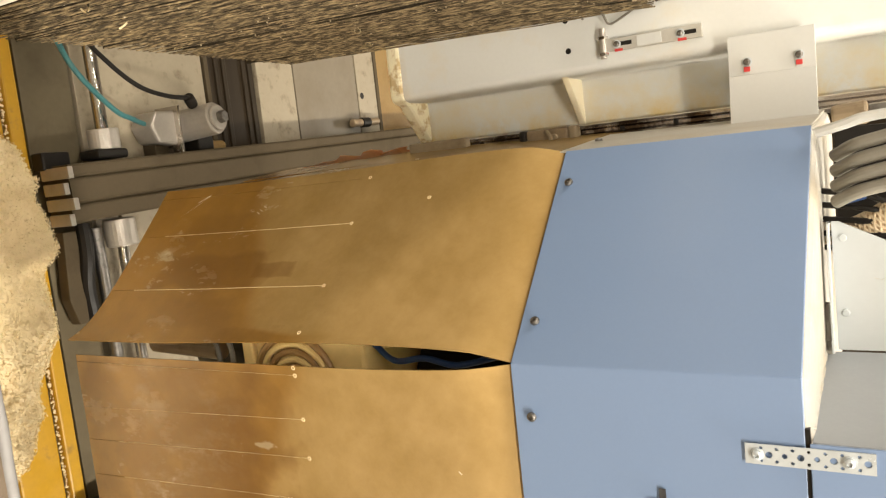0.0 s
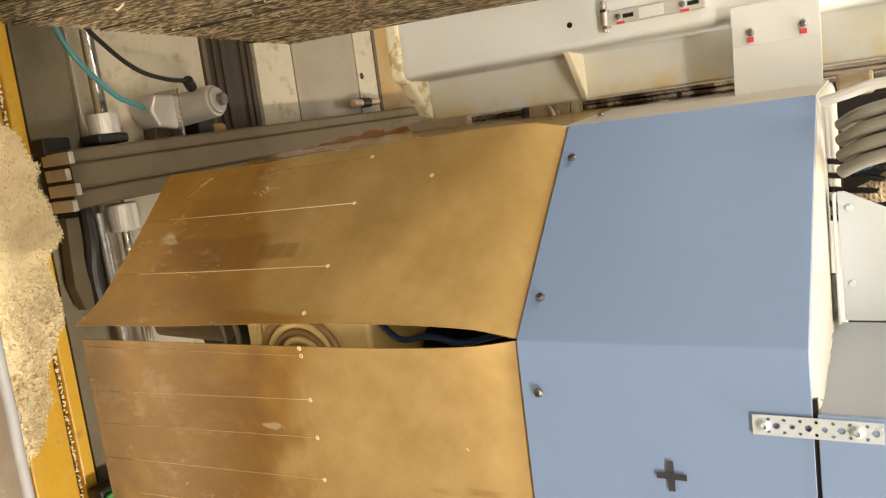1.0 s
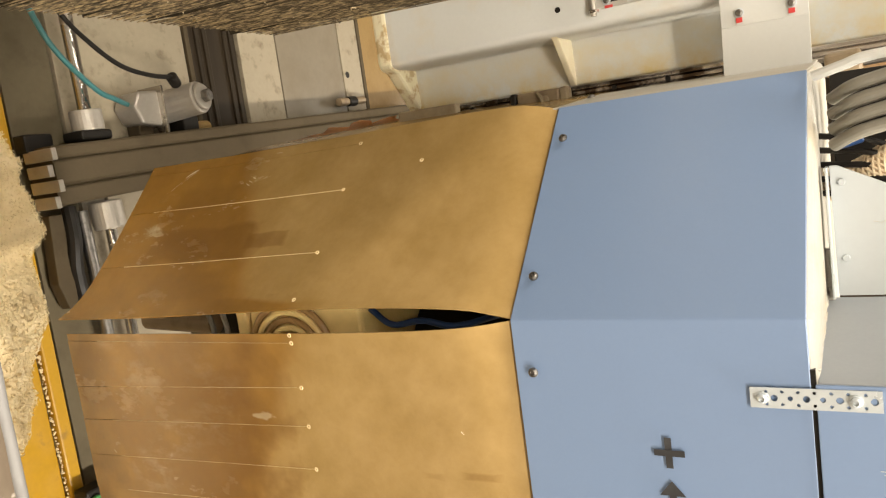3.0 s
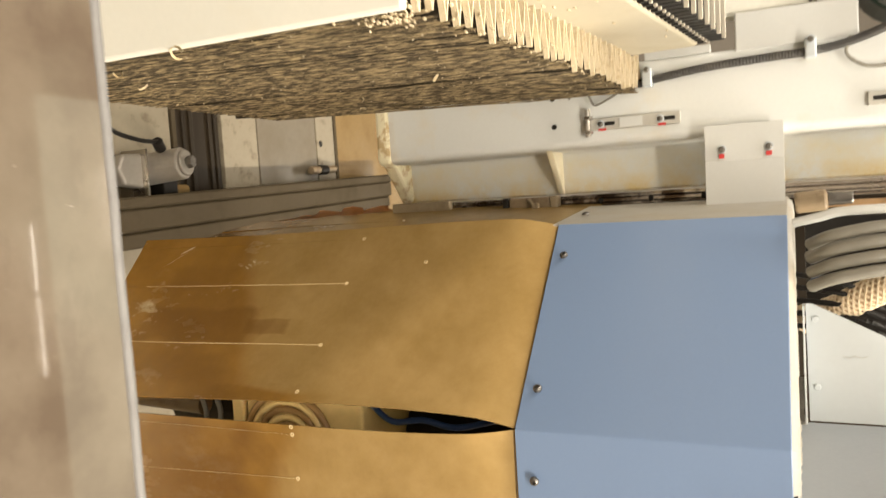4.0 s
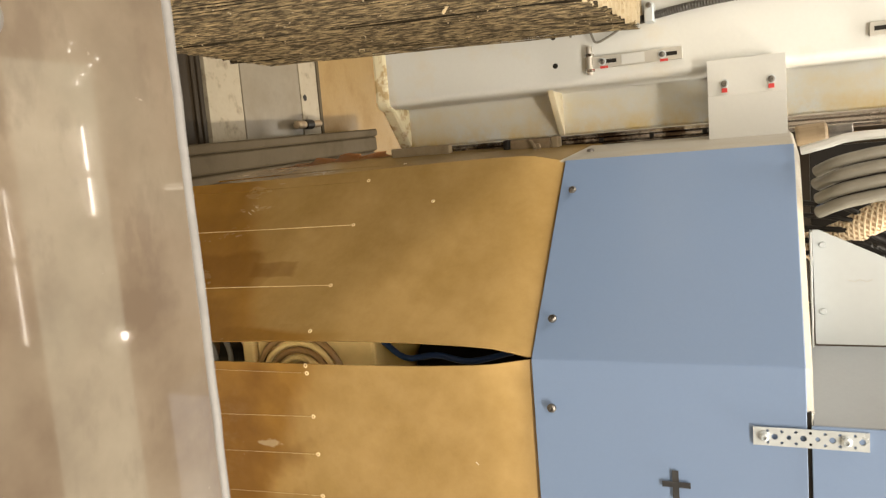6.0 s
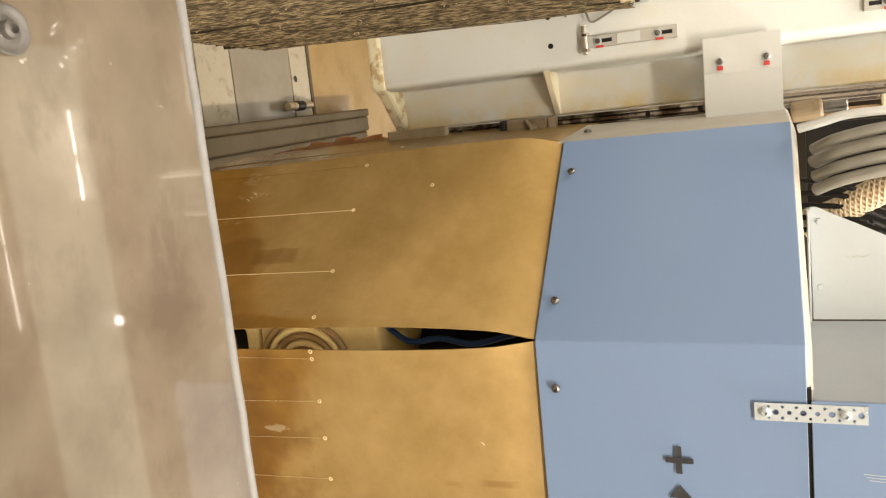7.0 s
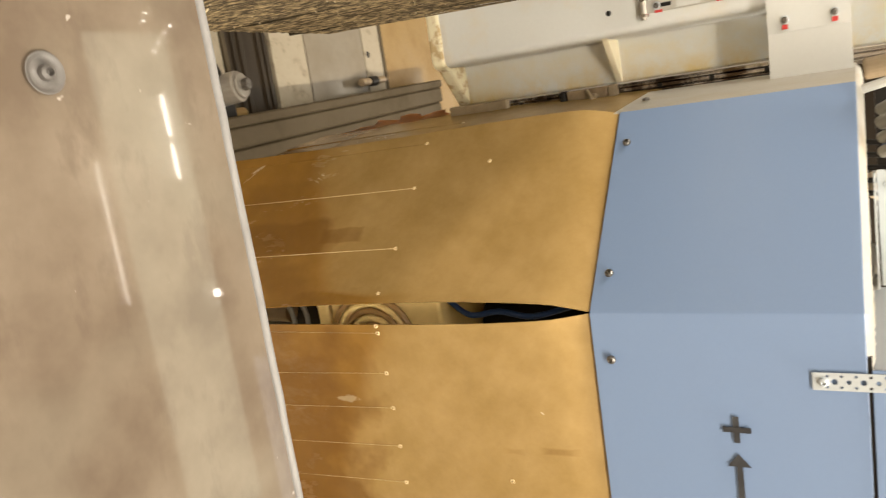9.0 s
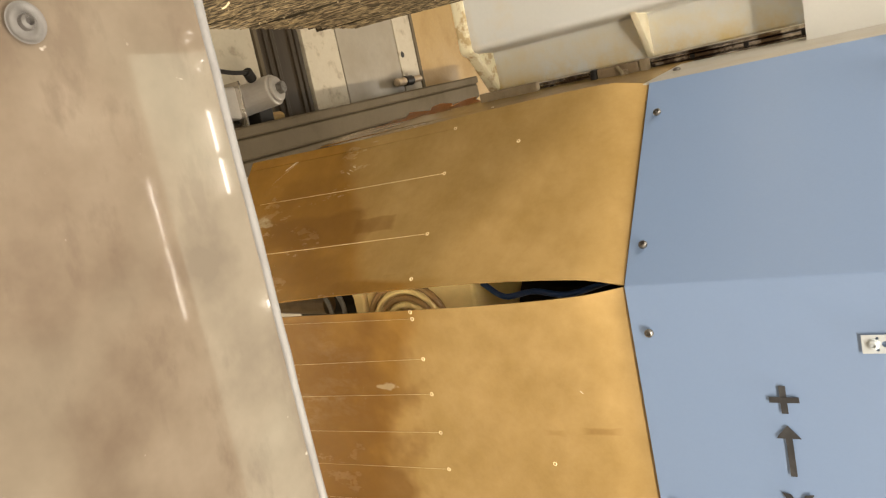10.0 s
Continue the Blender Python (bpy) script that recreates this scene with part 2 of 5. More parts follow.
M_BURR = surface("cut_rubber", (0.75, 0.58, 0.32), (0.6, 0.42, 0.2), rough=0.6)
M_ORANGE = surface("torn_brown_rubber", (0.54, 0.26, 0.095), (0.34, 0.15, 0.045), rough=0.35, amount=0.6, coarse=14)
M_STEEL = surface("bright_steel", (0.52, 0.485, 0.44), (0.35, 0.28, 0.2), rough=0.22, metal=1.0, amount=0.3, coarse=12, bump=0.03)
M_RAIL = surface("oily_rail_steel", (0.56, 0.51, 0.45), (0.28, 0.21, 0.15), rough=0.22, metal=0.85, amount=0.6, coarse=9, bump=0.03, bands=(("Z", 0.30, 0.18, (0.07, 0.045, 0.025), 2.2),))
M_ZINC = surface("zinc_plate", (0.56, 0.60, 0.62), (0.50, 0.50, 0.48), rough=0.36, metal=0.35, amount=0.3, coarse=30, bump=0.05)
M_BOLT = surface("dark_steel", (0.25, 0.235, 0.215), (0.06, 0.05, 0.042), rough=0.42, metal=1.0, amount=0.6, coarse=60)
M_ALU = surface("dusty_aluminium", (0.088, 0.068, 0.042), (0.050, 0.037, 0.021), rough=0.6, metal=0.0, spec=0.08, amount=0.6, coarse=6, fine=80, bump=0.06)
M_CAST = surface("cast_aluminium", (0.40, 0.365, 0.315), (0.28, 0.235, 0.18), rough=0.42, metal=0.5, amount=0.5, coarse=9)
M_BLACK = surface("black_rubber", (0.012, 0.010, 0.008), (0.022, 0.018, 0.013), rough=0.5, spec=0.25, amount=0.5, coarse=12)
M_CONDUIT = surface("grey_black_plastic", (0.032, 0.028, 0.022), (0.085, 0.073, 0.055), rough=0.5, amount=0.5, coarse=30)
M_FANRIM = surface("dark_grey_ring", (0.10, 0.105, 0.095), (0.06, 0.065, 0.055), rough=0.45)
M_TAPE = surface("black_tape", (0.03, 0.03, 0.032), (0.09, 0.09, 0.09), rough=0.45, amount=0.4, coarse=60)
M_TEAL = surface("teal_tube", (0.045, 0.17, 0.18), (0.08, 0.2, 0.2), rough=0.35)
M_GREYCABLE = surface("grey_cable_sheath", (0.195, 0.18, 0.145), (0.18, 0.155, 0.115), rough=0.45, amount=0.6, coarse=16)
M_BLUECABLE = surface("blue_cable", (0.012, 0.040, 0.125), (0.01, 0.025, 0.06), rough=0.4)
M_BRAID = surface("braided_hose", (0.42, 0.29, 0.17), (0.3, 0.19, 0.1), rough=0.6, amount=0.6, coarse=60, bump=0.4, fine=500)
M_RED = surface("red_marking_paint", (0.58, 0.045, 0.04), (0.42, 0.03, 0.03), rough=0.4)
M_YELLOW = surface("yellow_paint", (0.48, 0.265, 0.009), (0.25, 0.14, 0.03), rough=0.42, amount=0.7, coarse=16, lo=0.6, hi=0.7)
M_BED = surface("grey_bed_steel", (0.140, 0.115, 0.072), (0.06, 0.047, 0.03), rough=0.6, spec=0.15, amount=0.6, coarse=6, fine=60, bump=0.10)
M_PLATE = surface("speckled_plate", (0.325, 0.275, 0.194), (0.13, 0.095, 0.055), rough=0.5, amount=0.75, coarse=20, fine=70, lo=0.55, hi=0.74, bump=0.08)
M_DARKPLATE = surface("dark_rail_plate", (0.030, 0.021, 0.012), (0.018, 0.013, 0.008), rough=0.5, spec=0.25, amount=0.6, coarse=6, stretch=(0.3, 3, 1))
M_OCHRE = surface("ochre_plate", (0.27, 0.170, 0.055), (0.20, 0.115, 0.035), rough=0.5, amount=0.6)
M_BELLOWS = surface("dusty_bellows_fabric", (0.024, 0.019, 0.013), (0.24, 0.185, 0.11), rough=0.85, spec=0.1, amount=0.7, coarse=560, fine=1100, bump=0.5, lo=0.50, hi=0.85, stretch=(1, 1, 0.05))
M_RIDGE = surface("dust_on_folds", (0.50, 0.375, 0.20), (0.045, 0.034, 0.020), rough=0.9, amount=0.95, coarse=420, fine=900, bump=0.5, lo=0.33, hi=0.56, stretch=(1, 1, 0.12))
M_BEDPLATE = surface("dull_bed_plate", (0.205, 0.172, 0.122), (0.175, 0.138, 0.09), rough=0.42, amount=0.6, coarse=7, fine=60, bump=0.05, lo=0.45, hi=0.68)
M_BAR = surface("pale_plastic", (0.52, 0.47, 0.38), (0.35, 0.3, 0.22), rough=0.5, amount=0.5, coarse=30)
M_BAR2 = surface("grey_zinc_bar", (0.50, 0.48, 0.43), (0.38, 0.34, 0.27), rough=0.4, metal=0.2, amount=0.4, coarse=30)
M_BAND = surface("pale_wall_panel", (0.76, 0.74, 0.65), (0.66, 0.63, 0.54), rough=0.6, amount=0.5, coarse=3)
M_GRIMY = surface("grimy_brown_steel", (0.27, 0.20, 0.12), (0.14, 0.09, 0.05), rough=0.5, amount=0.7, coarse=40)
M_LEDGE = surface("dirty_beige_steel", (0.31, 0.245, 0.155), (0.19, 0.13, 0.07), rough=0.6, amount=0.7, coarse=22)
M_BEAM = surface("cream_beam_paint", (0.52, 0.465, 0.345), (0.46, 0.385, 0.25), rough=0.5, amount=0.5, coarse=9, fine=140, bump=0.05, lo=0.5, hi=0.75, grain=0.03)
M_ENDPLATE = surface("white_end_plate_paint", (0.70, 0.68, 0.60), (0.62, 0.53, 0.36), rough=0.45, amount=0.4, coarse=5, fine=160, bump=0.04, lo=0.56, hi=0.76, grain=0.02)
M_DUST = surface("wood_dust", (0.60, 0.50, 0.335), (0.44, 0.33, 0.185), rough=0.95, amount=0.7, coarse=90, fine=500, bump=0.7)
M_CHIPS = surface("pale_wood_shavings", (0.84, 0.71, 0.45), (0.72, 0.57, 0.32), rough=0.8, amount=0.5, coarse=9, fine=300, bump=0.5, bands=(("X", 0.15, 0.45, (0.52, 0.40, 0.22), 0.6),))
def panel_material():
    """Hazy satin sheet: cloudy wiped stains, streaks along the edge, specks of dust."""
    m, nt, p = shader("satin_sheet")
    co = coords(nt)
    cloud = node(nt, "ShaderNodeTexNoise", Scale=16.0, Detail=5.0, Roughness=0.55)
    wipe = node(nt, "ShaderNodeTexNoise", Scale=22.0, Detail=6.0, Roughness=0.6)
    speck = node(nt, "ShaderNodeTexNoise", Scale=95.0, Detail=2.0)
    blob = node(nt, "ShaderNodeTexNoise", Scale=7.0, Detail=2.0)
    nt.links.new(coords(nt, (1.0, 2.2, 1)), wipe.inputs["Vector"])
    for n in (cloud, speck, blob):
        nt.links.new(co, n.inputs["Vector"])
    base = ramp(nt, cloud.outputs["Fac"], [(0.32, (0.100, 0.074, 0.052)), (0.5, (0.135, 0.105, 0.075)), (0.68, (0.165, 0.133, 0.098))])
    w = ramp(nt, wipe.outputs["Fac"], [(0.54, grey(0)), (0.66, grey(0.45))])
    c = mixed(nt, w.outputs[0], base.outputs[0], (0.092, 0.066, 0.047))
    b = ramp(nt, blob.outputs["Fac"], [(0.5, grey(0)), (0.7, grey(0.4))])
    c = mixed(nt, b.outputs[0], c, (0.176, 0.160, 0.121))
    d = ramp(nt, speck.outputs["Fac"], [(0.745, grey(0)), (0.785, grey(0.5))])
    c = mixed(nt, d.outputs[0], c, (0.50, 0.46, 0.40))
    nt.links.new(c, p.inputs["Base Color"])
    p.inputs["Metallic"].default_value = 0.2
    nt.links.new(ramp(nt, cloud.outputs["Fac"], [(0.3, grey(0.03)), (0.7, grey(0.09))]).outputs[0], p.inputs["Roughness"])
    return m


M_PANEL = panel_material()
_p = M_PANEL.node_tree.nodes["Principled BSDF"]
_p.inputs["Coat Weight"].default_value, _p.inputs["Coat IOR"].default_value, _p.inputs["Coat Roughness"].default_value = 1.0, 1.45, 0.02
M_DISH = surface("dull_pressed_steel", (0.070, 0.062, 0.054), (0.04, 0.035, 0.03), rough=0.5, metal=0.1, amount=0.6, coarse=120)
M_EDGE = surface("bare_sheet_edge", (0.135, 0.128, 0.12), (0.10, 0.093, 0.087), rough=0.6, metal=0.0, amount=0.6, coarse=40)
M_WALL = surface("hall_wall_paint", (0.30, 0.265, 0.22), (0.24, 0.21, 0.17), rough=0.8, amount=0.4, coarse=1.5, fine=40)
M_CEIL = surface("ceiling_board", (0.40, 0.35, 0.30), (0.33, 0.29, 0.25), rough=0.8, amount=0.4, coarse=1.5, fine=40)
M_GLOW, _nt, _p = shader("tube_glow")
_p.inputs["Emission Color"].default_value = (1.0, 0.95, 0.85, 1)
_p.inputs["Emission Strength"].default_value = 32.0
# Unseen glowing strip, added for the pale band mirrored in the guard.
M_GLOW_STRIP, _nt, _p = shader("glowing_ceiling_strip")
_p.inputs["Base Color"].default_value = (0.8, 0.82, 0.74, 1)
_p.inputs["Emission Color"].default_value = (0.90, 1.0, 0.80, 1)
_p.inputs["Emission Strength"].default_value = 1.1
M_FLOOR = surface("hall_concrete", (0.20, 0.175, 0.145), (0.14, 0.12, 0.10), rough=0.7, amount=0.5, coarse=2, fine=60)

# ---- mesh helpers ----
PLACE = Matrix()


def placed(scale, x, y, z, turn=0.0, tilt=0.0):
    """Says where the assembly built next stands: its size and shift."""
    global PLACE
    PLACE = Matrix.Translation((x, y, z)) @ Matrix.Rotation(turn, 4, "Z") @ Matrix.Rotation(tilt, 4, "X") @ Matrix.Diagonal((scale, scale, scale, 1))


def link(name, bm, mat, parent=None, label="", smooth=False):
    me = bpy.data.meshes.new(name)
    bmesh.ops.recalc_face_normals(bm, faces=bm.faces)
    if smooth:
        for f in bm.faces:
            f.smooth = True
    bm.to_mesh(me)
    bm.free()
    me.transform(PLACE)
    me.materials.append(mat)
    ob = new(name, me)
    if parent is not None:
        ob.parent = parent
    if label:
        tagged(ob, label)
    return ob


def part(name, bm, mat, parent, label="", smooth=False):
    return link(name, bm, mat, parent, label, smooth)


def thing(name, label, category, group="", kind=""):
    return tagged(new(name), label, category, group, kind)


def single(name, bm, mat, label, category, group="", kind="", smooth=False):
    return tagged(link(name, bm, mat, None, "", smooth), label, category, group, kind)


def box(x0, y0, z0, x1, y1, z1, bevel=0.0015, bm=None):
    out = bmesh.new()
    bmesh.ops.create_cube(out, size=1, matrix=Matrix.Translation(((x0 + x1) / 2, (y0 + y1) / 2, (z0 + z1) / 2)) @ Matrix.Diagonal((abs(x1 - x0), abs(y1 - y0), abs(z1 - z0), 1)))
    if bevel:
        bmesh.ops.bevel(out, geom=out.edges[:], offset=min(bevel, 0.3 * min(abs(x1 - x0), abs(y1 - y0), abs(z1 - z0))), segments=2, affect="EDGES", profile=0.5)
    return joined(bm, out)


def joined(bm, extra):
    if bm is None:
        return extra
    me = bpy.data.meshes.new("tmp")
    extra.to_mesh(me)
    extra.free()
    bm.from_mesh(me)
    bpy.data.meshes.remove(me)
    return bm


def prism(points, z0, z1, bevel=0.002, bm=None, m=None):
    """A polygon in x, y drawn up from z0 to z1, turned by m."""
    out = bmesh.new()
    lo = [out.verts.new((x, y, z0)) for x, y in points]
    f = out.faces.new(lo)
    r = bmesh.ops.extrude_face_region(out, geom=[f])
    bmesh.ops.translate(out, vec=(0, 0, z1 - z0), verts=[v for v in r["geom"] if isinstance(v, bmesh.types.BMVert)])
    if bevel:
        bmesh.ops.bevel(out, geom=out.edges[:], offset=bevel, segments=2, affect="EDGES", profile=0.5)
    if m is not None:
        bmesh.ops.transform(out, matrix=m, verts=out.verts)
    return joined(bm, out)


def rod(a, b, r, segs=20, r2=None, bm=None, bevel=0.0):
    a, b = Vector(a), Vector(b)
    d = b - a
    out = bmesh.new()
    bmesh.ops.create_cone(out, cap_ends=True, segments=segs, radius1=r, radius2=r if r2 is None else r2, depth=d.length,
                          matrix=Matrix.Translation((a + b) / 2) @ d.to_track_quat("Z", "Y").to_matrix().to_4x4())
    if bevel:
        rim = [e for e in out.edges if len(e.link_faces) == 2 and any(len(f.verts) > 4 for f in e.link_faces)]
        bmesh.ops.bevel(out, geom=rim, offset=bevel, segments=2, affect="EDGES", profile=0.5)
    return joined(bm, out)


def smooth_path(pts, n=10):
    p = [Vector(q) for q in pts]
    p = [p[0] * 2 - p[1]] + p + [p[-1] * 2 - p[-2]]
    out = []
    for i in range(1, len(p) - 2):
        for k in range(n):
            t = k / n
            a, b, c, d = p[i - 1:i + 3]
            out.append(0.5 * (2 * b + (c - a) * t + (2 * a - 5 * b + 4 * c - d) * t * t + (3 * b - a - 3 * c + d) * t ** 3))
    out.append(p[-2])
    return out


def tube(pts, r, segs=12, n=10, ridges=0.0, bm=None):
    """A round tube along a smooth path; ridges: depth of corrugation."""
    path = smooth_path(pts, n)
    out = bmesh.new()
    rings = []
    up = Vector((0.13, 0.31, 0.94))
    for i, q in enumerate(path):
        d = (path[min(i + 1, len(path) - 1)] - path[max(i - 1, 0)]).normalized()
        u = d.cross(up).normalized()
        v = d.cross(u)
        rr = r - (ridges if i % 2 else 0)
        rings.append([out.verts.new(q + rr * (math.cos(a) * u + math.sin(a) * v)) for a in [2 * math.pi * k / segs for k in range(segs)]])
    for a, b in zip(rings, rings[1:]):
        for k in range(segs):
            out.faces.new((a[k], a[(k + 1) % segs], b[(k + 1) % segs], b[k]))
    out.faces.new(rings[0])
    out.faces.new(rings[-1])
    return joined(bm, out)


def frame_from(origin, out_dir, up=(0, 0, 1)):
    """A pose whose z axis looks along out_dir and whose y axis is near up."""
    z = Vector(out_dir).normalized()
    if abs(z.dot(Vector(up))) > 0.98:
        up = (0, 1, 0)
    x = Vector(up).cross(z).normalized()
    y = z.cross(x)
    return Matrix.Translation(origin) @ Matrix((x, y, z)).transposed().to_4x4()


def bolt_meshes(parent, at, out_dir, r=0.0055, washer=0.0, mat=None, name="bolt"):
    """A button-head screw with a hex socket, on a washer."""
    m = frame_from(at, out_dir)
    bm = bmesh.new()
    prof = [(r, 0.0), (r, 0.0018), (r * 0.9, 0.0034), (r * 0.55, 0.0046), (r * 0.5, 0.0046), (r * 0.45, 0.0020), (0.0003, 0.0020)]
    segs = 18
    rings = []
    for rr, z in prof:
        rings.append([bm.verts.new((rr * math.cos(2 * math.pi * k / segs), rr * math.sin(2 * math.pi * k / segs), z)) for k in range(segs)])
    for a, b in zip(rings, rings[1:]):
        for k in range(segs):
            bm.faces.new((a[k], a[(k + 1) % segs], b[(k + 1) % segs], b[k]))
    bm.faces.new(rings[0][::-1])
    bm.faces.new(rings[-1])
    lift = 0.0012 if washer else 0.0
    bmesh.ops.transform(bm, matrix=m @ Matrix.Translation((0, 0, lift)), verts=bm.verts)
    b = part(name, bm, mat or M_BOLT, parent, smooth=False)
    if washer:
        w = rod((0, 0, 0), (0, 0, 0.0014), washer, 22, bevel=0.0003)
        bmesh.ops.transform(w, matrix=m, verts=w.verts)
        part("washer", w, M_ZINC, b)
    return b


# ---- hall ----
def hall():
    single("floor", box(-4, -4, -1.75, 4, 10, -1.6, 0), M_FLOOR, "grey concrete workshop floor under the machine", "floor", kind="structure")
    single("ceiling", box(-4.1, -4.1, 6.1, 4.1, 10.1, 6.25, 0), M_CEIL, "beige workshop ceiling high above the machine", "ceiling", kind="structure")
    for nm, b in (("wall_north", (-4.1, 10, -1.6, 4.1, 10.15, 6.1)), ("wall_south", (-4.1, -4.15, -1.6, 4.1, -4, 6.1)),
                  ("wall_east", (4, -4, -1.6, 4.15, 10, 6.1)), ("wall_west", (-4.15, -4, -1.6, -4, 10, 6.1))):
        single(nm, box(*b, 0), M_WALL, "plain cream painted workshop wall", "wall", kind="structure")
    single("trim", box(-1.5, 4.25, 6.04, 3.9, 5.25, 6.098, 0.01), M_GLOW_STRIP, "pale glowing ceiling strip added for the band mirrored in the guard", "rooflight", kind="structure")
    for x, y, w, r in ((-0.86, 4.98, 0.44, 0.010), (-0.34, 4.98, 0.38, 0.010), (-0.28, 4.00, 0.62, 0.003), (0.40, 4.00, 0.75, 0.003), (1.33, 5.17, 0.07, 0.030), (-1.62, 4.95, 0.016, 0.009), (-1.5, 5.2, 0.018, 0.009), (-1.70, 5.0, 0.016, 0.009), (-1.32, 5.0, 0.03, 0.007), (-1.40, 5.08, 0.018, 0.008), (-1.58, 5.3, 0.022, 0.008)):
        lamp = thing("ceiling_light", "slim glowing light under the workshop ceiling", "ceiling light", group="ceiling lights")
        part("housing", box(x - 0.01, y - r - 0.01, 5.99 + r * 0.5, x + w + 0.01, y + r + 0.01, 6.0385 if 4.23 < y < 5.27 and x > -1.5 else 6.099, 0.004), M_WHITE, lamp)
        part("tube", rod((x, y, 5.985), (x + w, y, 5.985), r, 12), M_GLOW, lamp)


hall()

# ---- machine bed ----
BED = -1.0
BED_PLACE = (1.27, 0.080, 0.225, -0.05)
placed(*BED_PLACE)


def bed():
    root = thing("machine_bed", "grey steel machine bed with bolted plates, dusted with wood", "machine bed", kind="structure")
    part("base", box(-2.2, -1.2, BED - 0.25, 2.2, 3.2, BED - 0.012, 0.004), M_BED, root)
    strips = [(0.078, 0.185, M_BED, 0.0), (0.19, 0.245, M_PLATE, 0.004), (0.25, 0.530, M_PLATE, 0.008), (0.535, 0.548, M_ALU, 0.012),
              (0.553, 0.712, M_DARKPLATE, 0.0), (0.717, 0.86, M_PLATE, 0.008), (0.865, 1.155, M_BEDPLATE, 0.008), (1.16, 1.26, M_PLATE, 0.009), (1.265, 1.280, M_ALU, 0.010),
              (1.285, 1.9, M_OCHRE, 0.004)]
    for y0, y1, mat, up in strips:
        part("bed_plate", box(-1.6, y0, BED - 0.02, 1.6, y1, BED + up), mat, root)
    for y in (0.575, 0.60, 0.668, 0.690):
        part("groove_bar", box(-1.6, y, BED - 0.01, 1.6, y + 0.013, BED + 0.006, 0.002), M_DARKPLATE, root)
    beam = thing("yellow_beam", "yellow painted steel beam dusted with wood chips", "beam")
    part("web", box(-1.8, -0.045, BED - 0.10, 1.6, 0.038, BED - 0.004, 0.004), M_YELLOW, beam)
    part("flange", box(-1.8, 0.043, BED - 0.10, 1.6, 0.070, BED + 0.008, 0.004), M_YELLOW, beam)
    rnd = random.Random(8)
    line = bmesh.new()
    for k in range(420):
        x = -0.7 + 1.4 * k / 420 + rnd.uniform(-0.003, 0.003)
        r = rnd.uniform(0.0012, 0.0032)
        bmesh.ops.create_icosphere(line, subdivisions=1, radius=r, matrix=Matrix.Translation((x, 0.0405 + rnd.uniform(-0.003, 0.003), BED - 0.003 + r * 0.5)))
    single("chip_line", line, M_CHIPS, "thin line of wood chips caught along the yellow beam", "wood chips", kind="stuff")


bed()


placed(1.27, 0.085, 0.225, -0.05, math.radians(2.4))


def extrusion():
    root = thing("aluminium_profile", "dusty slotted aluminium profile lying across the machine bed", "profile")
    x0, x1, y0, y1, z0, z1 = -0.325, -0.215, 0.10, 1.50, -0.985, -0.905
    pts = []
    w = x1 - x0
    for f0, f1, top in ((0.0, 0.22, 0.0), (0.235, 0.66, -0.006), (0.69, 1.0, -0.016)):
        pts += [(x0 + w * f0, z1 + top - 0.006), (x0 + w * f0 + 0.001, z1 + top - 0.003), (x0 + w * f0 + 0.005, z1 + top), (x0 + w * f1 - 0.005, z1 + top),
                (x0 + w * f1 - 0.001, z1 + top - 0.003), (x0 + w * f1, z1 + top - 0.006)]
    pts += [(x1, z0), (x0, z0)]
    m = Matrix(((1, 0, 0, 0), (0, 0, 1, 0), (0, 1, 0, 0), (0, 0, 0, 1)))
    part("profile_bar", prism(pts, y0, y1, 0.0, m=m), M_ALU, root)
    for k in range(4):
        part("end_plate", box(x0 + 0.004 + k * 0.029, y0 - 0.012, z0 + 0.01, x0 + 0.026 + k * 0.029, y0 - 0.001, z1 + (0.012 if k % 2 == 0 else -0.008)), M_CAST, root)


extrusion()


# ---- head: hood ----
HEAD_PLACE = (1, 0.002, 0.006, 0.001, 0.0, math.radians(1.5))
placed(*HEAD_PLACE)
HZ, HT = 0.035, 0.351
A, B2, C2, D2 = (0.0, -0.003), (-0.243, 0.238), (-0.262, 0.47), (0.62, -0.003)


def panel_between(p, q, z0, z1, t=0.003, bevel=0.0012):
    p, q = Vector((*p, 0)), Vector((*q, 0))
    d = (q - p).normalized()
    n = Vector((-d.y, d.x, 0))
    pts = [p, q, q + n * t, p + n * t]
    return prism([(v.x, v.y) for v in pts], z0, z1, bevel)


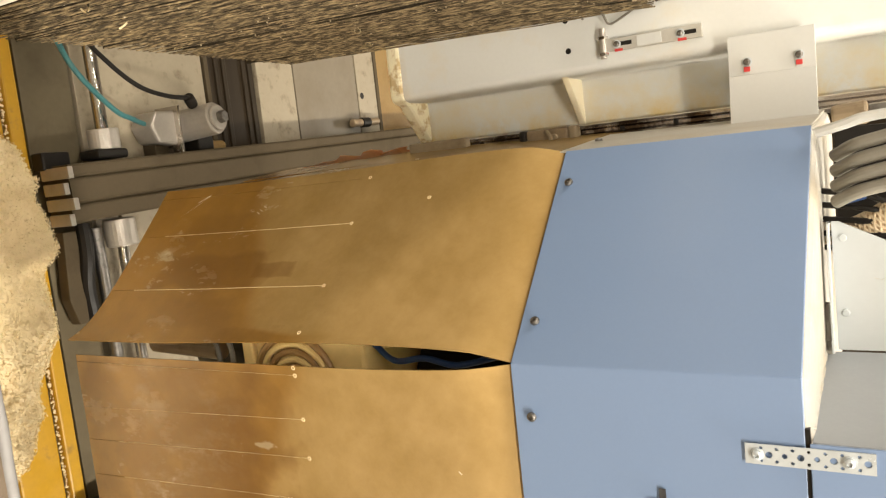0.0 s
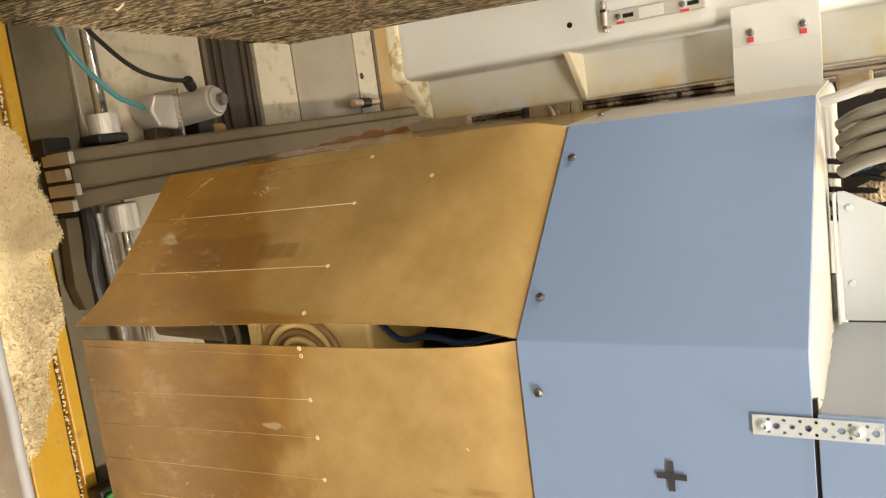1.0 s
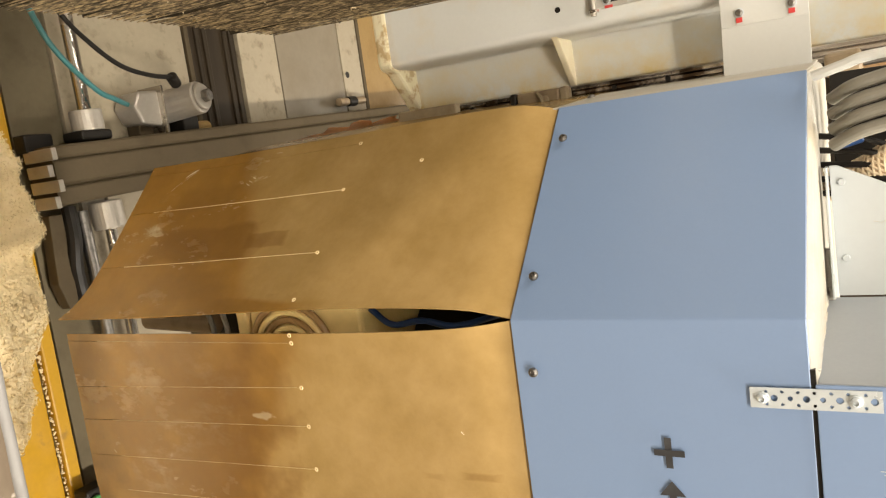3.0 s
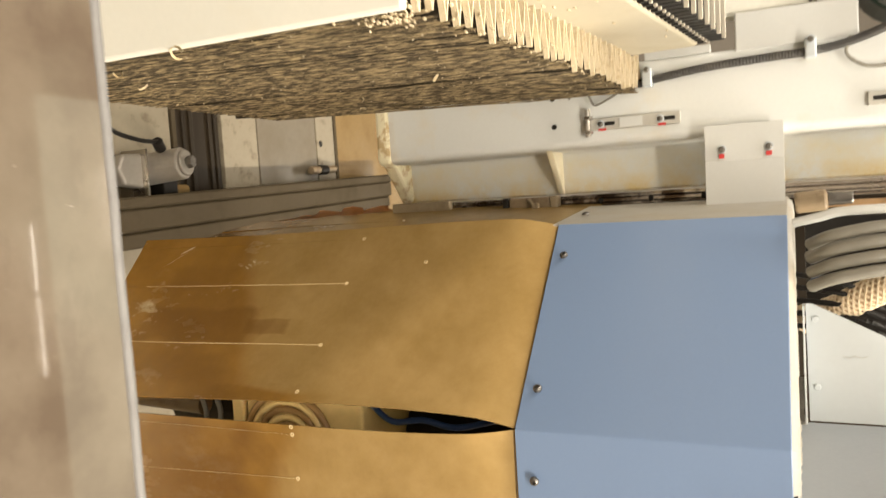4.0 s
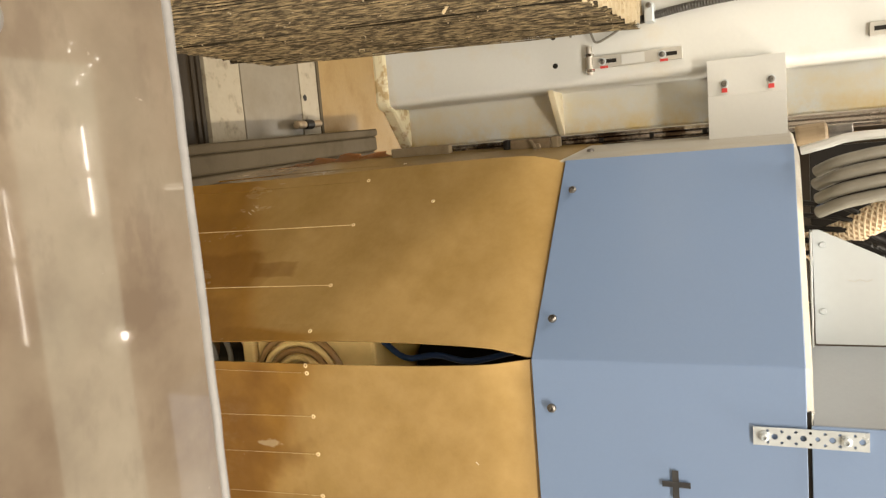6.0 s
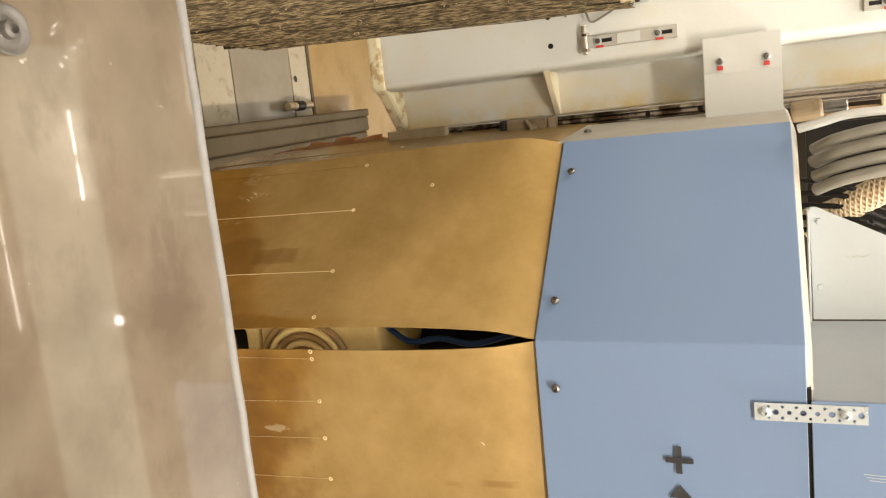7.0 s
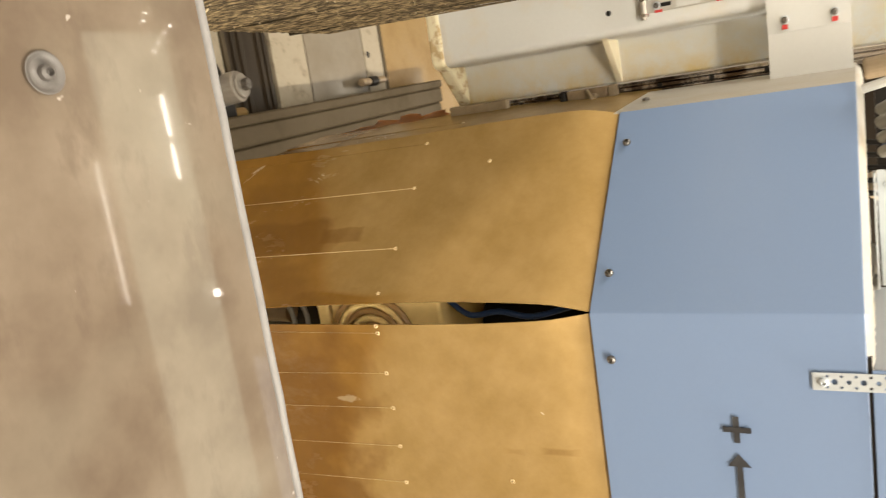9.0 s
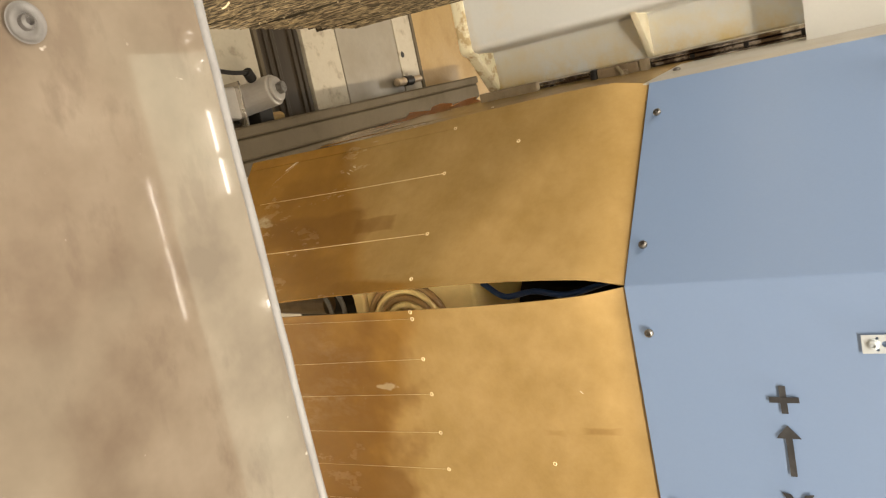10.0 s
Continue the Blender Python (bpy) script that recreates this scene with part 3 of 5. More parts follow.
def hood():
    root = thing("machine_hood", "blue-grey painted sheet metal hood over the machine head", "machine hood")
    part("front_panel", panel_between(D2, A, HZ, HT, -0.003), M_BLUE, root, "light blue-grey painted front panel")
    part("corner_panel", panel_between(A, B2, HZ, HT, -0.003), M_BLUE, root)
    part("side_panel", panel_between(B2, C2, HZ - 0.01, HT, -0.003), M_SIDE, root)
    top = bmesh.new()
    rings = []
    for inset, up in ((0.001, -0.012), (0.002, -0.003), (0.004, 0.002), (0.008, 0.006), (0.015, 0.008), (0.030, 0.009)):
        k = inset * 1.4
        ring = [(0.62, -0.003 + inset), (k * 0.3, -0.003 + inset), (-0.243 + k * 0.9, 0.238 + k * 0.3), (-0.262 + inset, 0.47), (0.62, 0.47)]
        rings.append([top.verts.new((x, y, HT - 0.001 + up)) for x, y in ring])
    for a, b in zip(rings, rings[1:]):
        for k in range(4):
            top.faces.new((a[k], a[k + 1], b[k + 1], b[k]))
    top.faces.new(rings[-1])
    part("top_plate", top, M_TOP, root, "cream top plate covered with dust")
    part("top_lip", prism([(0.07, 0.004), (0.003, 0.004), (-0.236, 0.240), (-0.255, 0.47), (-0.245, 0.47), (-0.226, 0.244), (0.007, 0.014), (0.07, 0.014)], HT - 0.002, HT + 0.0025, 0.001), M_TOP, root)
    n_c = (-0.704, -0.710, 0)
    for p, d in (((-0.198, 0.187, 0.056), n_c), ((-0.042, 0.033, 0.057), n_c), ((0.061, -0.0065, 0.060), (0, -1, 0)), ((0.300, -0.0065, 0.060), (0, -1, 0)), ((-0.2495, 0.325, 0.055), (-0.997, -0.08, 0))):
        bolt_meshes(root, Vector(p) + Vector(d) * 0.003, d, 0.0058, 0.0)


hood()


def upper_box():
    root = thing("upper_housing", "blue-grey sheet metal housing standing on the hood", "housing")
    part("front_panel", box(0.066, -0.006, HT + 0.004, 0.62, -0.003, HT + 0.24), M_BLUE, root)
    part("side_panel", panel_between((0.066, -0.002), (0.029, 0.203), HT + 0.006, HT + 0.24, -0.003), M_BLUE_DARK, root)
    # Black strip put in for the dark gap between hood and housing.
    part("gap_strip", box(0.052, -0.0025, HT - 0.0005, 0.62, 0.012, HT + 0.0045, 0), M_BLACK, root, "black strip standing in for the dark gap of the panel joint")
    br = thing("sheet_bracket", "white bent sheet metal bracket riveted behind the hood", "bracket")
    m = Matrix(((1, 0, 0, 0), (0, 0, 1, 0.204), (0, 1, 0, 0), (0, 0, 0, 1)))
    part("plate", prism([(-0.128, HT + 0.018), (0.0275, HT + 0.020), (0.0275, HT + 0.30), (0.0, HT + 0.27), (-0.082, HT + 0.115), (-0.128, HT + 0.026)], 0, 0.003, 0.0008, m=m), M_BRACKET, br)
    part("foot_flange", prism([(-0.128, 0.180), (0.026, 0.180), (0.0275, 0.2035), (-0.128, 0.2035)], HT + 0.0145, HT + 0.017, 0.0006), M_BRACKET, br)
    for x in (-0.108, -0.018):
        part("rivet", rod((x, 0.2045, HT + 0.030), (x, 0.2005, HT + 0.030), 0.0042, 14, bevel=0.001), M_BRACKET, br)
    for k in range(4):
        part("scribble", rod((-0.060 + 0.003 * (k % 2), 0.2032, HT + 0.060 + 0.007 * k), (-0.058 - 0.003 * (k % 2), 0.2032, HT + 0.067 + 0.007 * k), 0.00035, 6), M_BAR2, br, "dark pen mark")
    for k in range(3):
        part("scuff", rod((0.150 + 0.0035 * k, -0.0061, HT + 0.055 + 0.003 * k), (0.151 + 0.0035 * k, -0.0061, HT + 0.080), 0.0005, 6), M_BRACKET, root, "pale scuff")


upper_box()


def strap():
    root = thing("perforated_strap", "galvanised perforated steel strap bolted across the panel joint", "strap")
    m = frame_from((0.0805, -0.0064, 0.2945), (0, -1, 0))
    L, W, T = 0.117, 0.0215, 0.0012
    bm = bmesh.new()
    holes = []
    for k in range(8):
        z = 0.008 + k * 0.0146
        if z < L - 0.004:
            holes.append((0.0, z, 0.0034 if k % 2 else 0.0026))
    for k in range(7):
        z = 0.0153 + k * 0.0146
        if z < L - 0.003:
            holes += [(-0.0066, z, 0.0017), (0.0066, z, 0.0017)]
    nx, nz = int(W / 0.0006), int(L / 0.0006)
    verts = {}

    def v(i, k, t):
        key = (i, k, t)
        if key not in verts:
            verts[key] = bm.verts.new((-W / 2 + i * W / nx, k * L / nz, t))
        return verts[key]
    solid = {(i, k) for i in range(nx) for k in range(nz)
             if all(math.hypot(-W / 2 + (i + 0.5) * W / nx - hx, (k + 0.5) * L / nz - hz) > hr for hx, hz, hr in holes)}
    for i, k in solid:
        bm.faces.new((v(i, k, T), v(i + 1, k, T), v(i + 1, k + 1, T), v(i, k + 1, T)))
        for di, dk, a, b in ((-1, 0, (i, k), (i, k + 1)), (1, 0, (i + 1, k), (i + 1, k + 1)), (0, -1, (i, k), (i + 1, k)), (0, 1, (i, k + 1), (i + 1, k + 1))):
            if (i + di, k + dk) not in solid:
                bm.faces.new((v(*a, T), v(*b, T), v(*b, 0), v(*a, 0)))
    bmesh.ops.transform(bm, matrix=m, verts=bm.verts)
    part("band", bm, M_ZINC, root)
    for z in (0.306, 0.389):
        bolt_meshes(root, (0.0805, -0.0077, z), (0, -1, 0), 0.0052, 0.0065, M_ZINC)


strap()


def markings():
    y = -0.0068
    plus = thing("plus_mark", "black tape plus sign stuck on the hood", "marking")
    part("tape_strip", box(0.1315, y, 0.2025, 0.1665, y + 0.0005, 0.2100, 0), M_TAPE, plus)
    part("tape_strip", box(0.1455, y - 0.0004, 0.1905, 0.1525, y + 0.0003, 0.2235, 0), M_TAPE, plus)
    arrow = thing("arrow_mark", "black tape arrow stuck on the hood", "marking")
    m = Matrix(((1, 0, 0, 0), (0, 0, 1, y), (0, 1, 0, 0), (0, 0, 0, 1)))
    part("arrow_head", prism([(0.1815, 0.2065), (0.1985, 0.1925), (0.1985, 0.2205)], 0, 0.0005, 0, m=m), M_TAPE, arrow)
    part("arrow_shaft", box(0.1985, y, 0.2030, 0.2480, y + 0.0005, 0.2105, 0), M_TAPE, arrow)
    cross = thing("letter_mark", "black tape letter stuck on the hood", "marking")
    part("tape_strip", prism([(0.270, 0.190), (0.272, 0.200), (0.318, 0.226), (0.316, 0.214)], 0, 0.0005, 0, m=m), M_TAPE, cross)
    m2 = Matrix(((1, 0, 0, 0), (0, 0, 1, y - 0.0006), (0, 1, 0, 0), (0, 0, 0, 1)))
    part("tape_strip", prism([(0.270, 0.226), (0.272, 0.216), (0.318, 0.190), (0.316, 0.202)], 0, 0.0005, 0, m=m2), M_TAPE, cross)


markings()


# ---- head: curtain ----
def curtain_sheet(parent, name, start, end, z_top, z_bot, slits, z_slit, flare, seed, inward, burr, pins=(), hem=None, marks=()):
    """A hanging rubber sheet cut into strips; flare(s, v): how far it hangs out of its plane."""
    rnd = random.Random(seed)
    p, q = Vector((*start, 0)), Vector((*end, 0))
    W = (q - p).length
    d = (q - p) / W
    n = Vector((d.y, -d.x, 0)) * inward
    bm = bmesh.new()
    cuts = [0.0] + list(slits) + [W]
    NZ = 44
    sag = [rnd.uniform(-0.0007, 0.0007) for _ in cuts]
    for k in range(len(cuts) - 1):
        s0, s1 = cuts[k], cuts[k + 1]
        NS = max(3, int((s1 - s0) / 0.02))
        rows_f, rows_b = [], []
        for i in range(NZ + 1):
            z = z_top + (z_bot - z_top) * i / NZ
            below = max(0.0, (z_slit - z) / (z_slit - z_bot))
            g = 0.0003 if below > 0 else 0.0
            f, b = [], []
            for j in range(NS + 1):
                u = j / NS
                s = s0 + (s1 - s0) * u
                if j == 0 and k > 0:
                    s += g
                if j == NS and k < len(cuts) - 2:
                    s -= g
                base, shift = flare(s, (z_top - z) / (z_top - z_bot), W)
                o = base + below * sag[k] * 1.5 
                c = p + d * (s + shift) + n * o
                zz = z + (below * hem(s) if hem else 0.0)
                f.append(bm.verts.new((c.x, c.y, zz)))
                c = c - n * 0.0025
                b.append(bm.verts.new((c.x, c.y, zz)))
            rows_f.append(f)
            rows_b.append(b)
        for i in range(NZ):
            for j in range(NS):
                bm.faces.new((rows_f[i][j], rows_f[i][j + 1], rows_f[i + 1][j + 1], rows_f[i + 1][j]))
                bm.faces.new((rows_b[i][j], rows_b[i + 1][j], rows_b[i + 1][j + 1], rows_b[i][j + 1]))
            inner = z_top + (z_bot - z_top) * (i + 1) / NZ >= z_slit
            for j in (0, NS):
                if inner and ((j == 0 and k > 0) or (j == NS and k < len(cuts) - 2)):
                    continue
                bm.faces.new((rows_f[i][j], rows_f[i + 1][j], rows_b[i + 1][j], rows_b[i][j]))
        for j in range(NS):
            bm.faces.new((rows_f[NZ][j], rows_f[NZ][j + 1], rows_b[NZ][j + 1], rows_b[NZ][j]))
    bmesh.ops.remove_doubles(bm, verts=bm.verts, dist=1e-5)
    bm.normal_update()
    for face in bm.faces:
        face.smooth = abs(face.normal.dot(n)) > 0.6
    for edge in bm.edges:
        edge.smooth = all(f.smooth for f in edge.link_faces)
    me = bpy.data.meshes.new(name)
    bm.to_mesh(me)
    bm.free()
    me.transform(PLACE)
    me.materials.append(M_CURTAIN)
    ob = new(name, me)
    ob.parent = parent
    for k, s in enumerate(slits):
        def at(z):
            base, shift = flare(s, (z_top - z) / (z_top - z_bot), W)
            return p + d * (s + shift) + n * (base + 0.0002) + Vector((0, 0, z))
        pts = [at(z_slit + (z_bot - z_slit) * 0.84 * i / 10) for i in range(11)]
        if burr[k]:
            part("slit_burr", tube(pts, burr[k], 5, 2), M_BURR, ob)
        hole_ring(ob, at(z_slit), n)
    for s, z in pins:
        base, shift = flare(s, (z_top - z) / (z_top - z_bot), W)
        hole_ring(ob, p + d * (s + shift) + n * (base + 0.0002) + Vector((0, 0, z)), n)
    for k, line in enumerate(marks):
        pts = []
        for s, z in line:
            base, shift = flare(s, (z_top - z) / (z_top - z_bot), W)
            pts.append(p + d * (s + shift) + n * (base - 0.0001) + Vector((0, 0, z)))
        part("scratch", tube(pts, (0.0007 if inward < 0 else 0.0004) + 0.0003 * (k % 2), 5, 3), M_SCRATCH, ob, "white scratch in the rubber")
    return ob


def hole_ring(ob, c, n):
    ring = bmesh.new()
    mm = frame_from(c, n)
    segs, ts = 16, 5
    vs = [[ring.verts.new(mm @ Vector(((0.0024 + 0.0010 * math.cos(b)) * math.cos(a), (0.0024 + 0.0010 * math.cos(b)) * math.sin(a), 0.0009 * math.sin(b))))
           for b in [2 * math.pi * y / ts for y in range(ts)]] for a in [2 * math.pi * x / segs for x in range(segs)]]
    for x in range(segs):
        for y in range(ts):
            ring.faces.new((vs[x][y], vs[(x + 1) % segs][y], vs[(x + 1) % segs][(y + 1) % ts], vs[x][(y + 1) % ts]))
    part("slit_hole", ring, M_BURR, ob)


def curtains():
    root = thing("rubber_curtain", "tan rubber dust curtain with slits hanging below the hood", "curtain")

    def bulge(s, v, W):
        ends = math.exp(-s / 0.07) + 0.9 * math.exp(-(W - s) / 0.06)
        return (0.004 + 0.011 * ends) * math.exp(-((v - 0.08) / (0.05 if v < 0.08 else 0.38)) ** 2)

    def front(s, v, W):
        top = math.exp(-v / 0.05)
        edge = math.exp(-s / 0.03)
        o = 0.004 * (1 - top) + 0.006 * math.sin(math.pi * v) * math.exp(-s / 0.12) - 0.006 * top + bulge(s, v, W)
        return o, (0.010 + 0.011 * v) * (1 - math.exp(-v / 0.12)) * math.exp(-s / 0.07) + 0.04 * max(0.0, v - 0.39) * (1 - math.exp(-max(0.0, s - 0.02) / 0.04))

    def corner(s, v, W):
        top = math.exp(-v / 0.05)
        o = 0.004 * (1 - top) + 0.006 * math.sin(math.pi * v) * math.exp(-s / 0.12) - 0.006 * top + bulge(s, v, W)
        return o, 0.006 * math.sin(math.pi * min(1, v * 1.4)) * math.exp(-s / 0.1)

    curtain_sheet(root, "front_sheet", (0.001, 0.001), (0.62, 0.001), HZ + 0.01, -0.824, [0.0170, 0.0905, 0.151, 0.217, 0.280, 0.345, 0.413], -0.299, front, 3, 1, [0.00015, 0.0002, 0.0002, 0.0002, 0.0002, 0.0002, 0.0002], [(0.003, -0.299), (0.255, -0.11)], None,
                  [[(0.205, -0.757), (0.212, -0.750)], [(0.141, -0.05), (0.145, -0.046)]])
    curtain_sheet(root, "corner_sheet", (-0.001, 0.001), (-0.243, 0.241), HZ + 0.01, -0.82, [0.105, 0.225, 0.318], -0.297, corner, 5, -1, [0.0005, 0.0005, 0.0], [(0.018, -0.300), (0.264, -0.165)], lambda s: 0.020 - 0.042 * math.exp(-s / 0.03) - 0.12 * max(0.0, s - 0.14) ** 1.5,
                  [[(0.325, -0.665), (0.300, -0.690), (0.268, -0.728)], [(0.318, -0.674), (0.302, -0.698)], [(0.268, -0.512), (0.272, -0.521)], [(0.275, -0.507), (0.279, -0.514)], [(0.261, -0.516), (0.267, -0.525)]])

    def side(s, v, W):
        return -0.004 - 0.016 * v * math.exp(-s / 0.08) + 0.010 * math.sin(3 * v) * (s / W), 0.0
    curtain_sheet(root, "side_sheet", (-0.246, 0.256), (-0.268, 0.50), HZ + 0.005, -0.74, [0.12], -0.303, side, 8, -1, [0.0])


curtains()


# ---- column ----
placed(1, 0, 0, 0)
COL_Y, COL_END, COL_TOP = 0.445, -0.368, 0.86


def column():
    root = thing("machine_column", "off-white painted cast machine column with ribs and oily yellow stains", "machine column")
    y = COL_Y
    body = [(-0.500, y), (-0.372, y), (-0.365, y + 0.006), (-0.362, y + 0.020), (-0.362, y + 0.086), (-0.283, y + 0.090), (-0.283, y + 0.135), (-0.40, y + 0.24), (-0.50, y + 0.24), (-0.502, y + 0.05)]
    part("body", prism(body, COL_END + 0.012, COL_TOP, 0.004), M_COLUMN, root)
    part("cast_end", prism([(-0.500, y - 0.004), (-0.371, y - 0.004), (-0.362, y + 0.004), (-0.358, y + 0.022), (-0.281, y + 0.094), (-0.292, y + 0.104), (-0.500, y + 0.104)], COL_END, COL_END + 0.030, 0.007), M_END, root, "thickened casting end with oily ochre stains")
    for z in (-0.026, 0.293, 0.612):
        part("rib", prism([(-0.366, y + 0.007), (-0.360, y + 0.018), (-0.284, y + 0.088), (-0.284, y + 0.092), (-0.366, y + 0.092)], z - 0.006, z + 0.006, 0.002), M_CREAM, root)
    rail = thing("linear_rail", "bright steel linear guide rail on the column", "rail")
    part("rail_bar", prism([(-0.281, y + 0.062), (-0.275, y + 0.060), (-0.272, y + 0.066), (-0.266, y + 0.066), (-0.262, y + 0.060), (-0.255, y + 0.062), (-0.255, y + 0.096), (-0.281, y + 0.096)], COL_END + 0.02, COL_TOP, 0.001), M_RAIL, rail)
    part("end_cap", box(-0.2815, y + 0.0595, COL_END + 0.008, -0.2545, y + 0.0965, COL_END + 0.0195, 0.001), M_BLACK, rail, "black plastic end cap")
    for k in range(7):
        z = COL_END + 0.06 + 0.09 * k
        part("rail_screw", rod((-0.269, y + 0.0662, z), (-0.269, y + 0.0645, z), 0.0045, 14, bevel=0.0005), M_BLACK, rail)
    car = thing("rail_carriage", "grimy cream guide carriage on the steel rail", "carriage")
    part("block", box(-0.282, y + 0.036, -0.115, -0.246, y + 0.058, -0.036, 0.004), M_GRIMY, car)
    part("end_seal", box(-0.283, y + 0.034, -0.0355, -0.244, y + 0.059, -0.020, 0.004), M_LEDGE, car)
    part("end_seal", box(-0.283, y + 0.034, -0.128, -0.244, y + 0.059, -0.1155, 0.004), M_BLACK, car)
    part("grease_nipple", rod((-0.266, y + 0.036, -0.060), (-0.266, y + 0.026, -0.060), 0.006, 12, bevel=0.002), M_LEDGE, car)
    part("hose", tube([(-0.278, y + 0.034, -0.075), (-0.264, y + 0.025, -0.064), (-0.252, y + 0.030, -0.075), (-0.250, y + 0.037, -0.095)], 0.0038, 8, 5), M_LEDGE, car)
    single("rail_cover", box(-0.285, y + 0.038, COL_END + 0.004, -0.246, y + 0.058, -0.238, 0.003), M_LEDGE, "dirty beige cover plate over the end of the rail", "cover plate")
    single("column_back_plate", box(-0.28, y + 0.150, COL_END, 0.45, y + 0.18, COL_TOP), M_DARKPLATE, "dark brown steel plate behind the machine head", "plate")


column()


def mount_plate():
    root = thing("mounting_plate", "white bent mounting plate with two bolts and red marks", "mounting plate")
    part("upper_leaf", prism([(-0.379, 0.413), (-0.322, 0.411), (-0.322, 0.417), (-0.379, 0.419)], 0.2435, 0.3590, 0.0003), M_WHITE, root)
    part("lower_leaf", prism([(-0.3219, 0.411), (-0.250, 0.398), (-0.250, 0.404), (-0.3219, 0.417)], 0.2435, 0.3590, 0.0003), M_WHITE, root)
    part("spacer", box(-0.376, 0.419, 0.248, -0.340, COL_Y - 0.002, 0.354), M_WHITE, root)
    for z in (0.2690, 0.3380):
        bolt_meshes(root, (-0.3405, 0.4112, z), (0.035, -1, 0), 0.0052, 0.0068)
        part("red_mark", box(-0.3335, 0.4088, z - 0.0045, -0.3265, 0.4100, z + 0.004, 0.0004), M_RED, root)


mount_plate()
placed(0.92, 0.0098, COL_Y - 0.5566, 0.0615)


def switch_bracket(z0, with_sensor=True):
    root = thing("limit_switch", "grey slotted switch bracket bolted to the column", "limit switch", group="switch brackets on the column")
    y = 0.605
    x = -0.4465
    part("bracket_bar", box(x - 0.011, y - 0.008, z0, x + 0.011, y, z0 + 0.176, 0.001), M_BAR2, root)
    for z in (0.033, 0.141):
        part("slot", box(x - 0.0035, y - 0.0086, z0 + z - (0 if with_sensor else 0.026), x + 0.0035, y - 0.0078, z0 + z + (0.026 if with_sensor else 0), 0), M_BLACK, root)
        bolt_meshes(root, (x, y - 0.0086, z0 + z), (0, -1, 0), 0.005, 0.0075)
        part("red_mark", box(x + 0.008, y - 0.0092, z0 + z - 0.004, x + 0.0125, y - 0.0085, z0 + z + 0.010, 0), M_RED, root)
    part("name_plate", box(x - 0.009, y - 0.0092, z0 + 0.068, x + 0.009, y - 0.008, z0 + 0.110, 0.0004), M_WHITE, root)
    if not with_sensor:
        return
    part("sensor", rod((x - 0.030, y - 0.012, z0 + 0.010), (x + 0.022, y - 0.012, z0 + 0.010), 0.0055, 14), M_CAST, root)
    part("sensor_nut", rod((x - 0.016, y - 0.012, z0 + 0.010), (x - 0.011, y - 0.012, z0 + 0.010), 0.0095, 6), M_STEEL, root)
    part("sensor_nut", rod((x + 0.012, y - 0.012, z0 + 0.010), (x + 0.017, y - 0.012, z0 + 0.010), 0.0095, 6), M_STEEL, root)


switch_bracket(-0.02)
switch_bracket(0.452, False)


# ---- bellows ----
placed(1, 0, 0, 0)
COVER_X = 0.048


def rim(y):
    return 0.068 + (y + 0.31) * 0.10


def askew(bm):
    """The bellows hang a little askew: they lean over with the height."""
    for v in bm.verts:
        v.co.x += COVER_X + 0.035 * (v.co.z - 0.1)
    return bm


